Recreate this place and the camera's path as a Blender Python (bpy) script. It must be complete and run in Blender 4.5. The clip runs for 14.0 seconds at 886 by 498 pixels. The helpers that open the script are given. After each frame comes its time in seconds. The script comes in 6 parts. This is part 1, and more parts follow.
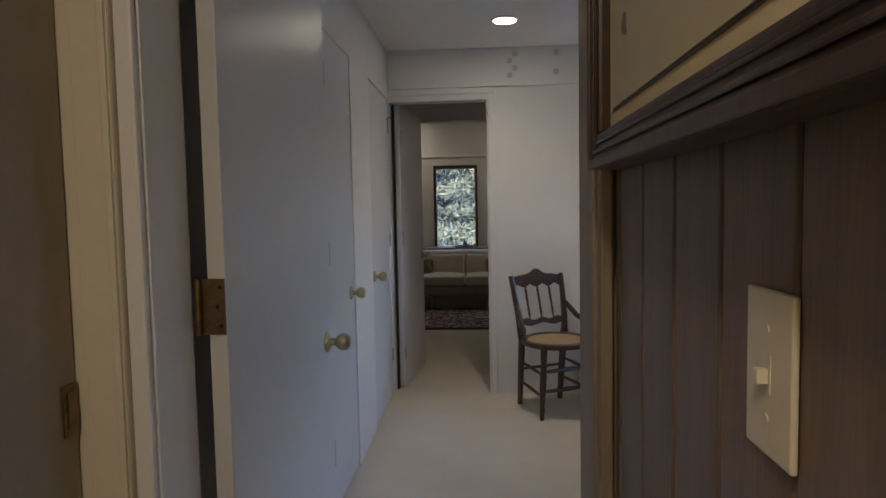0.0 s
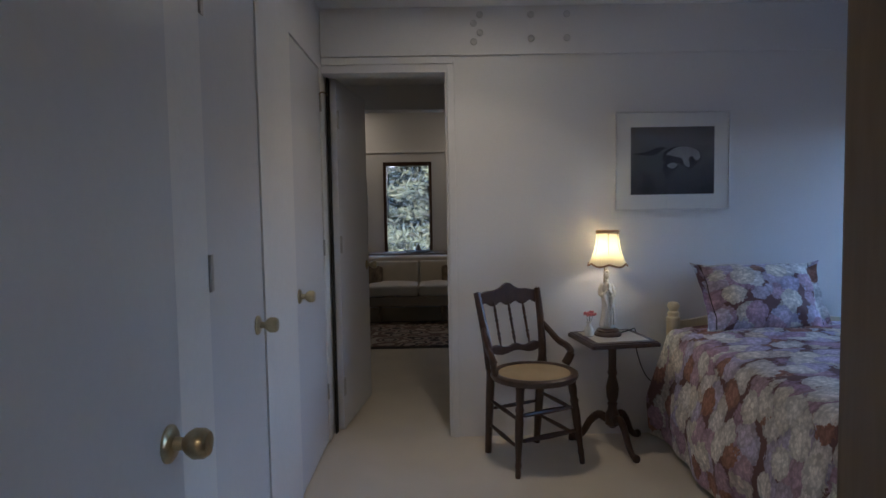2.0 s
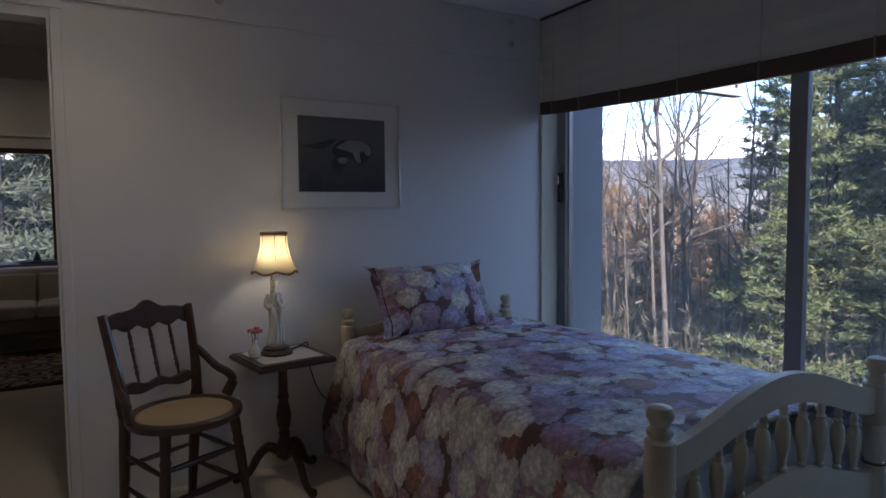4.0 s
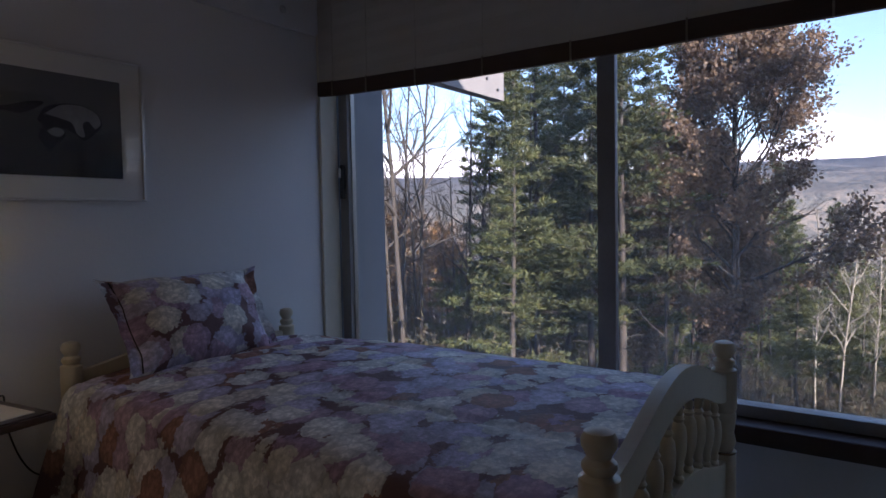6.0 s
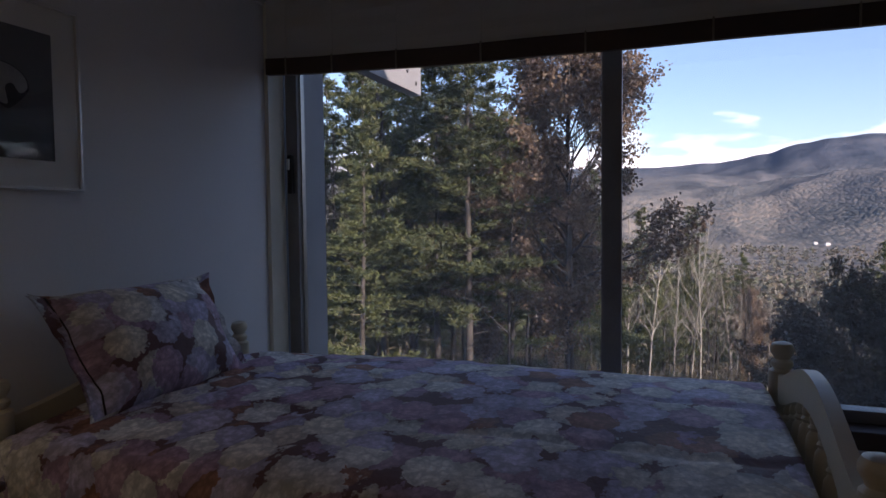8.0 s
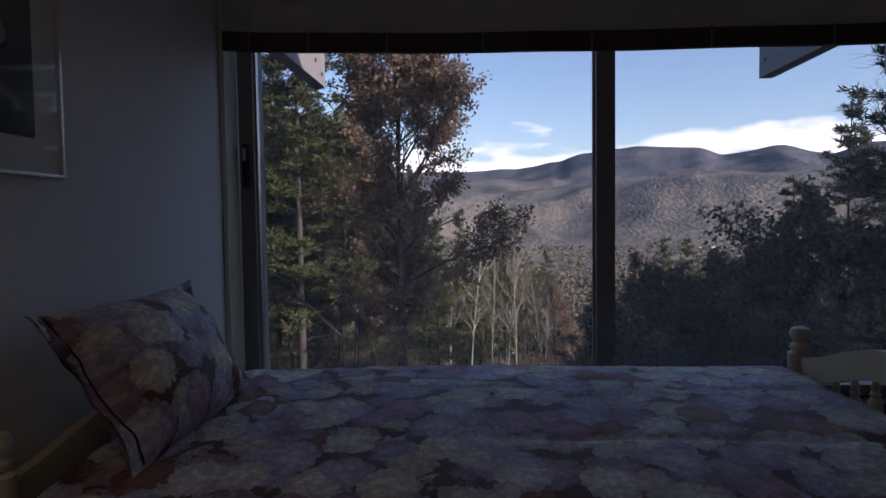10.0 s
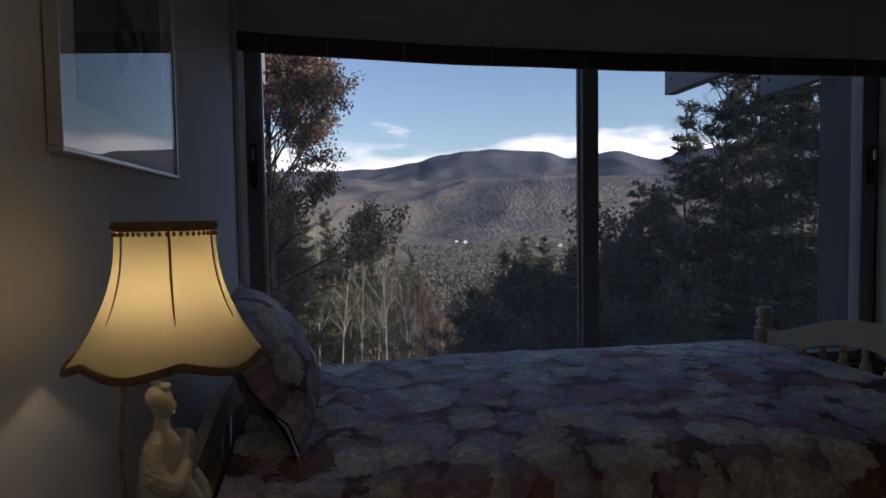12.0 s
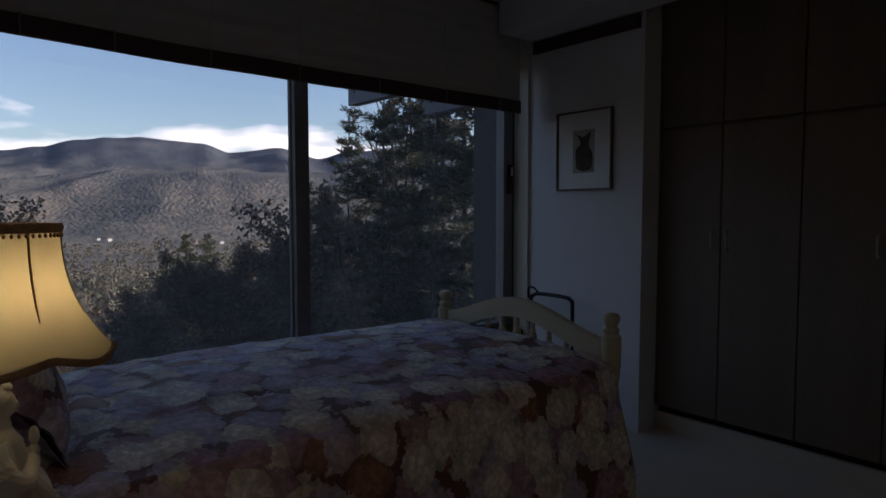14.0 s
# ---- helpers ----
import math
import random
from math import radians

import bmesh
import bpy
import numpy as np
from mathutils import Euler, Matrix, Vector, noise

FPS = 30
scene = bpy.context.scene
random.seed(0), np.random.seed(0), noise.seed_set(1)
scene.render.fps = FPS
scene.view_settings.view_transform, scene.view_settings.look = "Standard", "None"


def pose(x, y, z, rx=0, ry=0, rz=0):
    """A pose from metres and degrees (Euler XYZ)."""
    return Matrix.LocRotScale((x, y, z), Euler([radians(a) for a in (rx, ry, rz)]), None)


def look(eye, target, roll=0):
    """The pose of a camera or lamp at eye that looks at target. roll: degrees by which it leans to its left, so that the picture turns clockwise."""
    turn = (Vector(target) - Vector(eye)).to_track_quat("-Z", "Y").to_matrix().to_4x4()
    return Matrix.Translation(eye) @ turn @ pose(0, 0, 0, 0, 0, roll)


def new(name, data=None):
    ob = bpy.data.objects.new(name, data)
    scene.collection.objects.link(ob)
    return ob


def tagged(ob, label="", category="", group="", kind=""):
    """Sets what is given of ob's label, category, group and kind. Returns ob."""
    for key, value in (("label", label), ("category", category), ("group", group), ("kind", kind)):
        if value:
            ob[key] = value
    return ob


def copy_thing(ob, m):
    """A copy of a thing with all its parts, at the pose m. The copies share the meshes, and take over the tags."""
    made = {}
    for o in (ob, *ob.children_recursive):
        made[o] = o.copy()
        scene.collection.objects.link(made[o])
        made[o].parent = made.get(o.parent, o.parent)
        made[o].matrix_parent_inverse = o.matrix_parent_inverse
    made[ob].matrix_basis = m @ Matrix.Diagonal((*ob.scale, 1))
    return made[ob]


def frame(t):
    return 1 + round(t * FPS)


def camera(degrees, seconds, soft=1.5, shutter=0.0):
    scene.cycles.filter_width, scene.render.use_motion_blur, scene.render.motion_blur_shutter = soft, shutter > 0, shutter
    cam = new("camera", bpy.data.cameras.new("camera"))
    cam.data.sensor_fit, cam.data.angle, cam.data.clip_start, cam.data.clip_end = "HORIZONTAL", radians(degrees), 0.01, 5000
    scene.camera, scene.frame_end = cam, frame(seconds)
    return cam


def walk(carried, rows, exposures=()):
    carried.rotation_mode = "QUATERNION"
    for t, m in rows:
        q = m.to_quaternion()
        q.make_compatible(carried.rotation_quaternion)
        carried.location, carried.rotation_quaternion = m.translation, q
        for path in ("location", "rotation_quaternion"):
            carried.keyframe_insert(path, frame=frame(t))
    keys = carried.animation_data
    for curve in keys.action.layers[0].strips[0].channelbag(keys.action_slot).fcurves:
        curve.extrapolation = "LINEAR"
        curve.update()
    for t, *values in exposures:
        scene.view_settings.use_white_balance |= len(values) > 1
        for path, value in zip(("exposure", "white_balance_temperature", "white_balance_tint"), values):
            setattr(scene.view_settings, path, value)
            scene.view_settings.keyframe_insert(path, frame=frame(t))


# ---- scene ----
cam = camera(70.4, 14.0)
PATH = [
    (0, (0.435, -4.332, 1.303), (0.303, -2.341, 1.171), -1.1),
    (0.5, (0.419, -4.087, 1.289), (0.295, -2.095, 1.159), -1.2),
    (1, (0.404, -3.852, 1.308), (0.306, -1.859, 1.175), -1.0),
    (1.5, (0.401, -3.636, 1.292), (0.31, -1.642, 1.167), -1.1),
    (2, (0.404, -3.472, 1.282), (0.422, -1.476, 1.156), -1.0),
    (2.5, (0.454, -3.329, 1.267), (0.684, -1.346, 1.141), -0.9),
    (3, (0.482, -3.2, 1.252), (0.938, -1.257, 1.128), -0.6),
    (3.5, (0.522, -3.096, 1.238), (1.2, -1.219, 1.119), -0.4),
    (4, (0.542, -3.013, 1.257), (1.542, -1.286, 1.127), -0.5),
    (4.2, (0.576, -2.956, 1.251), (1.666, -1.284, 1.119), -0.3),
    (6.3, (0.685, -2.346, 1.156), (2.345, -1.233, 1.067), -0.8),
    (6.5, (0.695, -2.281, 1.159), (2.374, -1.198, 1.069), -0.5),
    (7, (0.707, -2.11, 1.169), (2.447, -1.128, 1.08), -0.6),
    (7.5, (0.65, -1.93, 1.17), (2.447, -1.058, 1.073), -0.7),
    (8, (0.584, -1.742, 1.162), (2.455, -1.041, 1.066), -0.6),
    (8.5, (0.581, -1.567, 1.144), (2.494, -0.991, 1.05), -0.6),
    (8.7, (0.585, -1.471, 1.146), (2.521, -0.98, 1.052), -0.6),
    (11, (0.531, -0.713, 1.156), (2.528, -0.77, 1.054), -0.8),
    (11.5, (0.485, -0.528, 1.164), (2.474, -0.713, 1.059), -0.8),
    (12, (0.433, -0.406, 1.157), (2.406, -0.719, 1.056), -0.9),
    (12.5, (0.451, -0.337, 1.166), (2.384, -0.84, 1.062), -0.8),
    (13, (0.394, -0.252, 1.177), (2.223, -1.053, 1.062), -0.5),
    (13.5, (0.328, -0.17, 1.179), (2.044, -1.191, 1.06), -0.7),
    (14, (0.292, -0.102, 1.173), (1.843, -1.359, 1.054), 0.0),
]
EXPOSURES = [(0.0, 3.3, 5950, 14), (2.0, 2.9, 5650, 16), (3.0, 2.42, 5650, 18), (4.0, 2.12, 5850, 20), (6.5, 1.34, 6350, 26), (8.5, 0.86, 6600, 27), (11.0, 0.34, 6600, 25), (12.5, 0.24, 6650, 20), (14.0, 0.24, 6800, 21)]
walk(cam, [(t, look(eye, target, roll)) for t, eye, target, roll in PATH], EXPOSURES)

# ---- world and sun ----
SUN_AZ, SUN_EL = radians(-118), radians(18)  # the sun stands low behind the house, in the south-west
world = bpy.data.worlds.new("sky")
scene.world = world
world.use_nodes = True
wn, wl = world.node_tree.nodes, world.node_tree.links
wn.clear()
w_out = wn.new("ShaderNodeOutputWorld")
w_bg = wn.new("ShaderNodeBackground")
w_sky = wn.new("ShaderNodeTexSky")
w_sky.sky_type = "NISHITA"
w_sky.sun_disc = False
w_sky.sun_elevation = SUN_EL
w_sky.sun_rotation = radians(90) - SUN_AZ
w_sky.altitude = 700
w_sky.dust_density = 1.4
w_sky.ozone_density = 2.6
w_bg.inputs["Strength"].default_value = 0.15
# a bank of cloud low over the ridges, all round
w_tc = wn.new("ShaderNodeTexCoord")
w_sep = wn.new("ShaderNodeSeparateXYZ")
w_map = wn.new("ShaderNodeMapping")
w_map.inputs["Scale"].default_value = (5.0, 5.0, 16.0)
w_noise = wn.new("ShaderNodeTexNoise")
w_noise.inputs["Scale"].default_value = 1.6
w_noise.inputs["Detail"].default_value = 7
w_band = wn.new("ShaderNodeMapRange")
w_band.inputs["From Min"].default_value = 0.07
w_band.inputs["From Max"].default_value = 0.165
w_band.inputs["To Min"].default_value = 0.27
w_band.inputs["To Max"].default_value = -0.25
w_add = wn.new("ShaderNodeMath")
w_add.operation = "ADD"
w_ramp = wn.new("ShaderNodeValToRGB")
w_ramp.color_ramp.elements[0].position = 0.50
w_ramp.color_ramp.elements[1].position = 0.70
w_mix = wn.new("ShaderNodeMixRGB")
w_mix.inputs["Color2"].default_value = (7.6, 7.7, 8.2, 1)
wl.new(w_tc.outputs["Generated"], w_map.inputs["Vector"])
wl.new(w_map.outputs["Vector"], w_noise.inputs["Vector"])
wl.new(w_tc.outputs["Generated"], w_sep.inputs["Vector"])
wl.new(w_sep.outputs["Z"], w_band.inputs["Value"])
wl.new(w_noise.outputs["Fac"], w_add.inputs[0])
wl.new(w_band.outputs["Result"], w_add.inputs[1])
wl.new(w_add.outputs["Value"], w_ramp.inputs["Fac"])
wl.new(w_ramp.outputs["Color"], w_mix.inputs["Fac"])
wl.new(w_sky.outputs["Color"], w_mix.inputs["Color1"])
wl.new(w_mix.outputs["Color"], w_bg.inputs["Color"])
wl.new(w_bg.outputs["Background"], w_out.inputs["Surface"])

sun = new("sun", bpy.data.lights.new("sun", "SUN"))
sun.data.energy = 5.0
sun.data.angle = radians(0.6)
sun.data.color = (1.0, 0.90, 0.76)
sun.matrix_world = look((0, 0, 30), (-math.cos(SUN_EL) * math.cos(SUN_AZ) * 10, -math.cos(SUN_EL) * math.sin(SUN_AZ) * 10, 30 - math.sin(SUN_EL) * 10))


def lamp(name, kind, place, watts, colour, size, target=None, spread=180):
    ob = new(name, bpy.data.lights.new(name, kind))
    ob.data.energy, ob.data.color = watts, colour
    if kind == "AREA":
        ob.data.shape, ob.data.size, ob.data.spread = "DISK", size, radians(spread)
    else:
        ob.data.shadow_soft_size = size
    ob.matrix_world = look(place, target) if target else pose(*place)
    return ob


WARM = (1.0, 0.80, 0.54)
lamp("downlight_bulb", "AREA", (0.569, -0.636, 2.362), 0.23, WARM, 0.11, (0.569, -0.636, 0), 110)
lamp("hall_downlight_bulb", "AREA", (0.2, -4.9, 2.362), 1.15, WARM, 0.11, (0.2, -4.9, 0))
lamp("table_lamp_bulb", "POINT", (1.301, -0.177, 1.06), 0.12, (1.0, 0.90, 0.70), 0.022)
lamp("far_room_downlight_bulb", "AREA", (-0.75, 4.2, 2.545), 0.32, WARM, 0.1, (-0.75, 4.5, 0))
lamp("far_room_downlight_bulb", "AREA", (1.15, 4.2, 2.545), 0.32, WARM, 0.1, (1.15, 4.5, 0))


# ---- materials ----
def shader(name, base, rough=0.6, metal=0.0, vary=0.12, scale=6.0, fine=60.0, bump=0.05, space="Object", sheen=0.0, transmission=0.0, coat=0.0):
    """A surface with slow stains and fine grain on its base colour, and relief."""
    m = bpy.data.materials.new(name)
    m.use_nodes = True
    n, l = m.node_tree.nodes, m.node_tree.links
    b = n["Principled BSDF"]
    b.inputs["Roughness"].default_value = rough
    b.inputs["Metallic"].default_value = metal
    b.inputs["Transmission Weight"].default_value = transmission
    b.inputs["Coat Weight"].default_value = coat
    if sheen:
        b.inputs["Sheen Weight"].default_value = sheen
    tc = n.new("ShaderNodeTexCoord")
    big, small = n.new("ShaderNodeTexNoise"), n.new("ShaderNodeTexNoise")
    big.inputs["Scale"].default_value, big.inputs["Detail"].default_value = scale, 5
    small.inputs["Scale"].default_value, small.inputs["Detail"].default_value = fine, 4
    for t in (big, small):
        l.new(tc.outputs[space], t.inputs["Vector"])
    mix = n.new("ShaderNodeMath")
    mix.operation = "MULTIPLY_ADD"
    mix.inputs[1].default_value = 0.6
    half = n.new("ShaderNodeMath")
    half.operation = "MULTIPLY"
    half.inputs[1].default_value = 0.4
    l.new(small.outputs["Fac"], half.inputs[0])
    l.new(big.outputs["Fac"], mix.inputs[0])
    l.new(half.outputs["Value"], mix.inputs[2])
    ramp = n.new("ShaderNodeValToRGB")
    lo, hi = ramp.color_ramp.elements
    lo.position, hi.position = 0.3, 0.7
    lo.color = (*[c * (1 - vary) for c in base], 1)
    hi.color = (*[min(1, c * (1 + vary)) for c in base], 1)
    l.new(mix.outputs["Value"], ramp.inputs["Fac"])
    l.new(ramp.outputs["Color"], b.inputs["Base Color"])
    if bump:
        bp = n.new("ShaderNodeBump")
        bp.inputs["Strength"].default_value = bump
        bp.inputs["Distance"].default_value = 0.01
        l.new(small.outputs["Fac"], bp.inputs["Height"])
        l.new(bp.outputs["Normal"], b.inputs["Normal"])
    return m


def stretch(m, factors):
    """Stretches the grain of a material along its axes."""
    n, l = m.node_tree.nodes, m.node_tree.links
    tc = next(x for x in n if x.bl_idname == "ShaderNodeTexCoord")
    mp = n.new("ShaderNodeMapping")
    mp.inputs["Scale"].default_value = factors
    for link in list(l):
        if link.from_node == tc:
            to, out = link.to_socket, link.from_socket
            l.new(out, mp.inputs["Vector"])
            l.new(mp.outputs["Vector"], to)
    return m


WALL = shader("wall_paint", (0.80, 0.79, 0.77), 0.75, vary=0.03, scale=1.2, fine=90, bump=0.06)
CEIL = shader("ceiling_paint", (0.82, 0.82, 0.81), 0.85, vary=0.03, scale=1.0, fine=120, bump=0.1)
TRIM = shader("trim_paint", (0.82, 0.81, 0.79), 0.4, vary=0.04, scale=3, fine=40, bump=0.03)
DOORP = shader("door_paint", (0.68, 0.68, 0.69), 0.34, vary=0.03, scale=2, fine=50, bump=0.02)
CREAM = shader("cream_trim", (0.74, 0.69, 0.55), 0.45, vary=0.05, scale=3, fine=40, bump=0.03)
CARPET = shader("carpet", (0.78, 0.70, 0.56), 0.95, vary=0.12, scale=2.2, fine=420, bump=0.6, sheen=0.3)
PANEL = stretch(shader("walnut_panel", (0.165, 0.115, 0.080), 0.42, vary=0.28, scale=5, fine=60, bump=0.05), (4, 4, 0.35))
TANWOOD = stretch(shader("tan_wood", (0.27, 0.215, 0.155), 0.45, vary=0.2, scale=6, fine=60, bump=0.04), (4, 4, 0.35))
DARKWOOD = stretch(shader("dark_wood", (0.060, 0.030, 0.018), 0.33, vary=0.35, scale=14, fine=90, bump=0.05, coat=0.25), (1, 1, 0.3))
FRAMEWOOD = stretch(shader("frame_wood", (0.050, 0.028, 0.018), 0.36, vary=0.3, scale=12, fine=80, bump=0.05), (1, 0.2, 1))
CUPBOARD = stretch(shader("cupboard_veneer", (0.21, 0.165, 0.125), 0.5, vary=0.15, scale=3, fine=50, bump=0.03), (3, 3, 0.4))
BRASS = shader("brass", (0.52, 0.45, 0.29), 0.28, 1.0, vary=0.15, scale=30, fine=200, bump=0.02)
OLDBRASS = shader("old_brass", (0.24, 0.165, 0.09), 0.42, 1.0, vary=0.3, scale=40, fine=200, bump=0.05)
STEEL = shader("nickel", (0.50, 0.48, 0.44), 0.35, 1.0, vary=0.1, scale=40, fine=200, bump=0.02)
CREAMPAINT = shader("bed_paint", (0.66, 0.57, 0.40), 0.38, vary=0.06, scale=9, fine=70, bump=0.03)
WHITEGLAZE = shader("porcelain", (0.76, 0.72, 0.62), 0.16, vary=0.04, scale=20, fine=90, bump=0.02)
PLASTIC = shader("ivory_plastic", (0.68, 0.62, 0.48), 0.35, vary=0.05, scale=14, fine=80, bump=0.01)
# near-black colour for the shade in gaps, and for screw heads
GAPSHADE_SCREW = shader("gap_shade_and_screw", (0.02, 0.017, 0.014), 0.9, vary=0.1, bump=0)
BLINDCLOTH = stretch(shader("blind_cloth", (0.60, 0.57, 0.51), 0.85, vary=0.05, scale=4, fine=160, bump=0.15), (1, 0.5, 3))
BATTEN = stretch(shader("blind_batten", (0.075, 0.045, 0.035), 0.5, vary=0.2, scale=8, fine=60, bump=0.04), (1, 0.3, 1))
ALUM = shader("bronze_aluminium", (0.27, 0.26, 0.25), 0.5, 0.15, vary=0.1, scale=9, fine=90, bump=0.02)
GREYPAINT = shader("exterior_grey_paint", (0.22, 0.225, 0.235), 0.7, vary=0.1, scale=3, fine=60, bump=0.1)
# white beam paint taken down to grey, standing in for shade
SHADEDBEAM = shader("shaded_beam_paint", (0.20, 0.20, 0.205), 0.6, vary=0.08, scale=5, fine=60, bump=0.06)
BLACK = shader("black_metal", (0.02, 0.02, 0.02), 0.4, 0.3, vary=0.1, scale=9, fine=60, bump=0.02)
CANE = shader("woven_cane", (0.40, 0.29, 0.15), 0.6, vary=0.12, scale=10, fine=190, bump=0.4)
MARBLE = shader("pale_marble", (0.66, 0.60, 0.50), 0.3, vary=0.12, scale=14, fine=60, bump=0.01)
SOFA = shader("sofa_cloth", (0.66, 0.61, 0.51), 0.8, vary=0.08, scale=7, fine=220, bump=0.2, sheen=0.2)
SOFAWOOD = shader("sofa_plinth", (0.26, 0.22, 0.17), 0.6, vary=0.1, scale=7, fine=90, bump=0.1)


def glass(name, low, high):
    """Clear sheet glass: what is behind it, a mirror gloss on top, a thin film of dust."""
    m = bpy.data.materials.new(name)
    m.use_nodes = True
    n, l = m.node_tree.nodes, m.node_tree.links
    n.remove(n["Principled BSDF"])
    clear, gloss, fres, sheet = n.new("ShaderNodeBsdfTransparent"), n.new("ShaderNodeBsdfGlossy"), n.new("ShaderNodeLayerWeight"), n.new("ShaderNodeMixShader")
    steep, lift = n.new("ShaderNodeMath"), n.new("ShaderNodeMath")
    steep.operation, lift.operation = "POWER", "MULTIPLY_ADD"
    steep.inputs[1].default_value = 4.5
    lift.inputs[1].default_value, lift.inputs[2].default_value = 0.70, 0.022
    clear.inputs["Color"].default_value = (0.995, 0.998, 0.996, 1)
    gloss.inputs["Roughness"].default_value = 0.0
    l.new(fres.outputs["Facing"], steep.inputs[0])
    l.new(steep.outputs["Value"], lift.inputs[0])
    l.new(lift.outputs["Value"], sheet.inputs["Fac"])
    l.new(clear.outputs["BSDF"], sheet.inputs[1])
    l.new(gloss.outputs["BSDF"], sheet.inputs[2])
    dust, nz, mr, mx = n.new("ShaderNodeBsdfTranslucent"), n.new("ShaderNodeTexNoise"), n.new("ShaderNodeMapRange"), n.new("ShaderNodeMixShader")
    dust.inputs["Color"].default_value = (0.80, 0.80, 0.78, 1)
    nz.inputs["Scale"].default_value, nz.inputs["Detail"].default_value = 2.2, 5
    mr.inputs["To Min"].default_value, mr.inputs["To Max"].default_value = low, high
    tc = n.new("ShaderNodeTexCoord")
    l.new(tc.outputs["Object"], nz.inputs["Vector"])
    l.new(nz.outputs["Fac"], mr.inputs["Value"])
    l.new(mr.outputs["Result"], mx.inputs["Fac"])
    l.new(sheet.outputs["Shader"], mx.inputs[1])
    l.new(dust.outputs["BSDF"], mx.inputs[2])
    l.new(mx.outputs["Shader"], n["Material Output"].inputs["Surface"])
    return m


GLASS = glass("window_glass", 0.026, 0.052)
CLEAR = glass("picture_glass", 0.0, 0.004)


def glow(name, colour, strength):
    m = bpy.data.materials.new(name)
    m.use_nodes = True
    b = m.node_tree.nodes["Principled BSDF"]
    b.inputs["Base Color"].default_value = (*colour, 1)
    b.inputs["Emission Color"].default_value = (*colour, 1)
    b.inputs["Emission Strength"].default_value = strength
    return m


BULB = glow("lit_lens", (1.0, 0.84, 0.58), 6.0)


# ---- building blocks ----
def part(name, bm, material, parent=None, label="", smooth=False):
    """Links a bmesh as one mesh object under its thing, part or piece of the setting."""
    me = bpy.data.meshes.new(name)
    bmesh.ops.recalc_face_normals(bm, faces=bm.faces)
    bm.to_mesh(me)
    bm.free()
    me.materials.append(material)
    if smooth:
        me.shade_smooth()
        me.set_sharp_from_angle(angle=radians(42))
    ob = new(name, me)
    ob.parent = parent
    if label:
        ob["label"] = label
    return ob


def base(name, m, label, category, group="", kind=""):
    """An empty at the foot of a thing made of parts."""
    ob = new(name)
    ob.empty_display_size = 0.1
    ob.matrix_world = m
    return tagged(ob, label, category, group, kind)


def box(x0, x1, y0, y1, z0, z1, bevel=0.0, seg=2, bm=None):
    own = bm is None
    bm = bm or bmesh.new()
    vs = [bm.verts.new((x, y, z)) for x in (x0, x1) for y in (y0, y1) for z in (z0, z1)]
    fs = [bm.faces.new([vs[i] for i in q]) for q in ((0, 1, 3, 2), (4, 6, 7, 5), (0, 4, 5, 1), (2, 3, 7, 6), (0, 2, 6, 4), (1, 5, 7, 3))]
    if bevel:
        es = list({e for f in fs for e in f.edges})
        bmesh.ops.bevel(bm, geom=es, offset=bevel, segments=seg, profile=0.6, affect="EDGES")
    return bm


def lathe(profile, seg=20, centre=(0, 0, 0), bm=None, sx=1.0, sy=1.0):
    """Turns (radius, height) pairs round the z axis."""
    bm = bm or bmesh.new()
    cx, cy, cz = centre
    rings = []
    for r, z in profile:
        rings.append([bm.verts.new((cx + sx * r * math.cos(a), cy + sy * r * math.sin(a), cz + z)) for a in (2 * math.pi * i / seg for i in range(seg))])
    for a, b in zip(rings, rings[1:]):
        for i in range(seg):
            j = (i + 1) % seg
            bm.faces.new((a[i], a[j], b[j], b[i]))
    bm.faces.new(rings[0][::-1])
    bm.faces.new(rings[-1])
    return bm


def tube(points, radii, seg=8, bm=None, flat=1.0):
    """A round bar along a line of points."""
    bm = bm or bmesh.new()
    pts = [Vector(p) for p in points]
    if not hasattr(radii, "__len__"):
        radii = [radii] * len(pts)
    rings = []
    up = Vector((0, 0, 1))
    for i, p in enumerate(pts):
        d = (pts[min(i + 1, len(pts) - 1)] - pts[max(i - 1, 0)]).normalized()
        side = d.cross(up)
        if side.length < 1e-3:
            side = d.cross(Vector((0, 1, 0)))
        side.normalize()
        other = side.cross(d).normalized()
        rings.append([bm.verts.new(p + radii[i] * (math.cos(a) * side + flat * math.sin(a) * other)) for a in (2 * math.pi * k / seg for k in range(seg))])
    for a, b in zip(rings, rings[1:]):
        for i in range(seg):
            j = (i + 1) % seg
            bm.faces.new((a[i], a[j], b[j], b[i]))
    bm.faces.new(rings[0][::-1])
    bm.faces.new(rings[-1])
    return bm


def spline(points, steps=6):
    """A smooth line through the points."""
    p = [Vector(q) for q in points]
    p = [2 * p[0] - p[1]] + p + [2 * p[-1] - p[-2]]
    out = []
    for i in range(1, len(p) - 2):
        for s in range(steps):
            t = s / steps
            out.append(0.5 * (2 * p[i] + (p[i + 1] - p[i - 1]) * t + (2 * p[i - 1] - 5 * p[i] + 4 * p[i + 1] - p[i + 2]) * t * t + (3 * p[i] - p[i - 1] - 3 * p[i + 1] + p[i + 2]) * t ** 3))
    return out + [p[-2]]


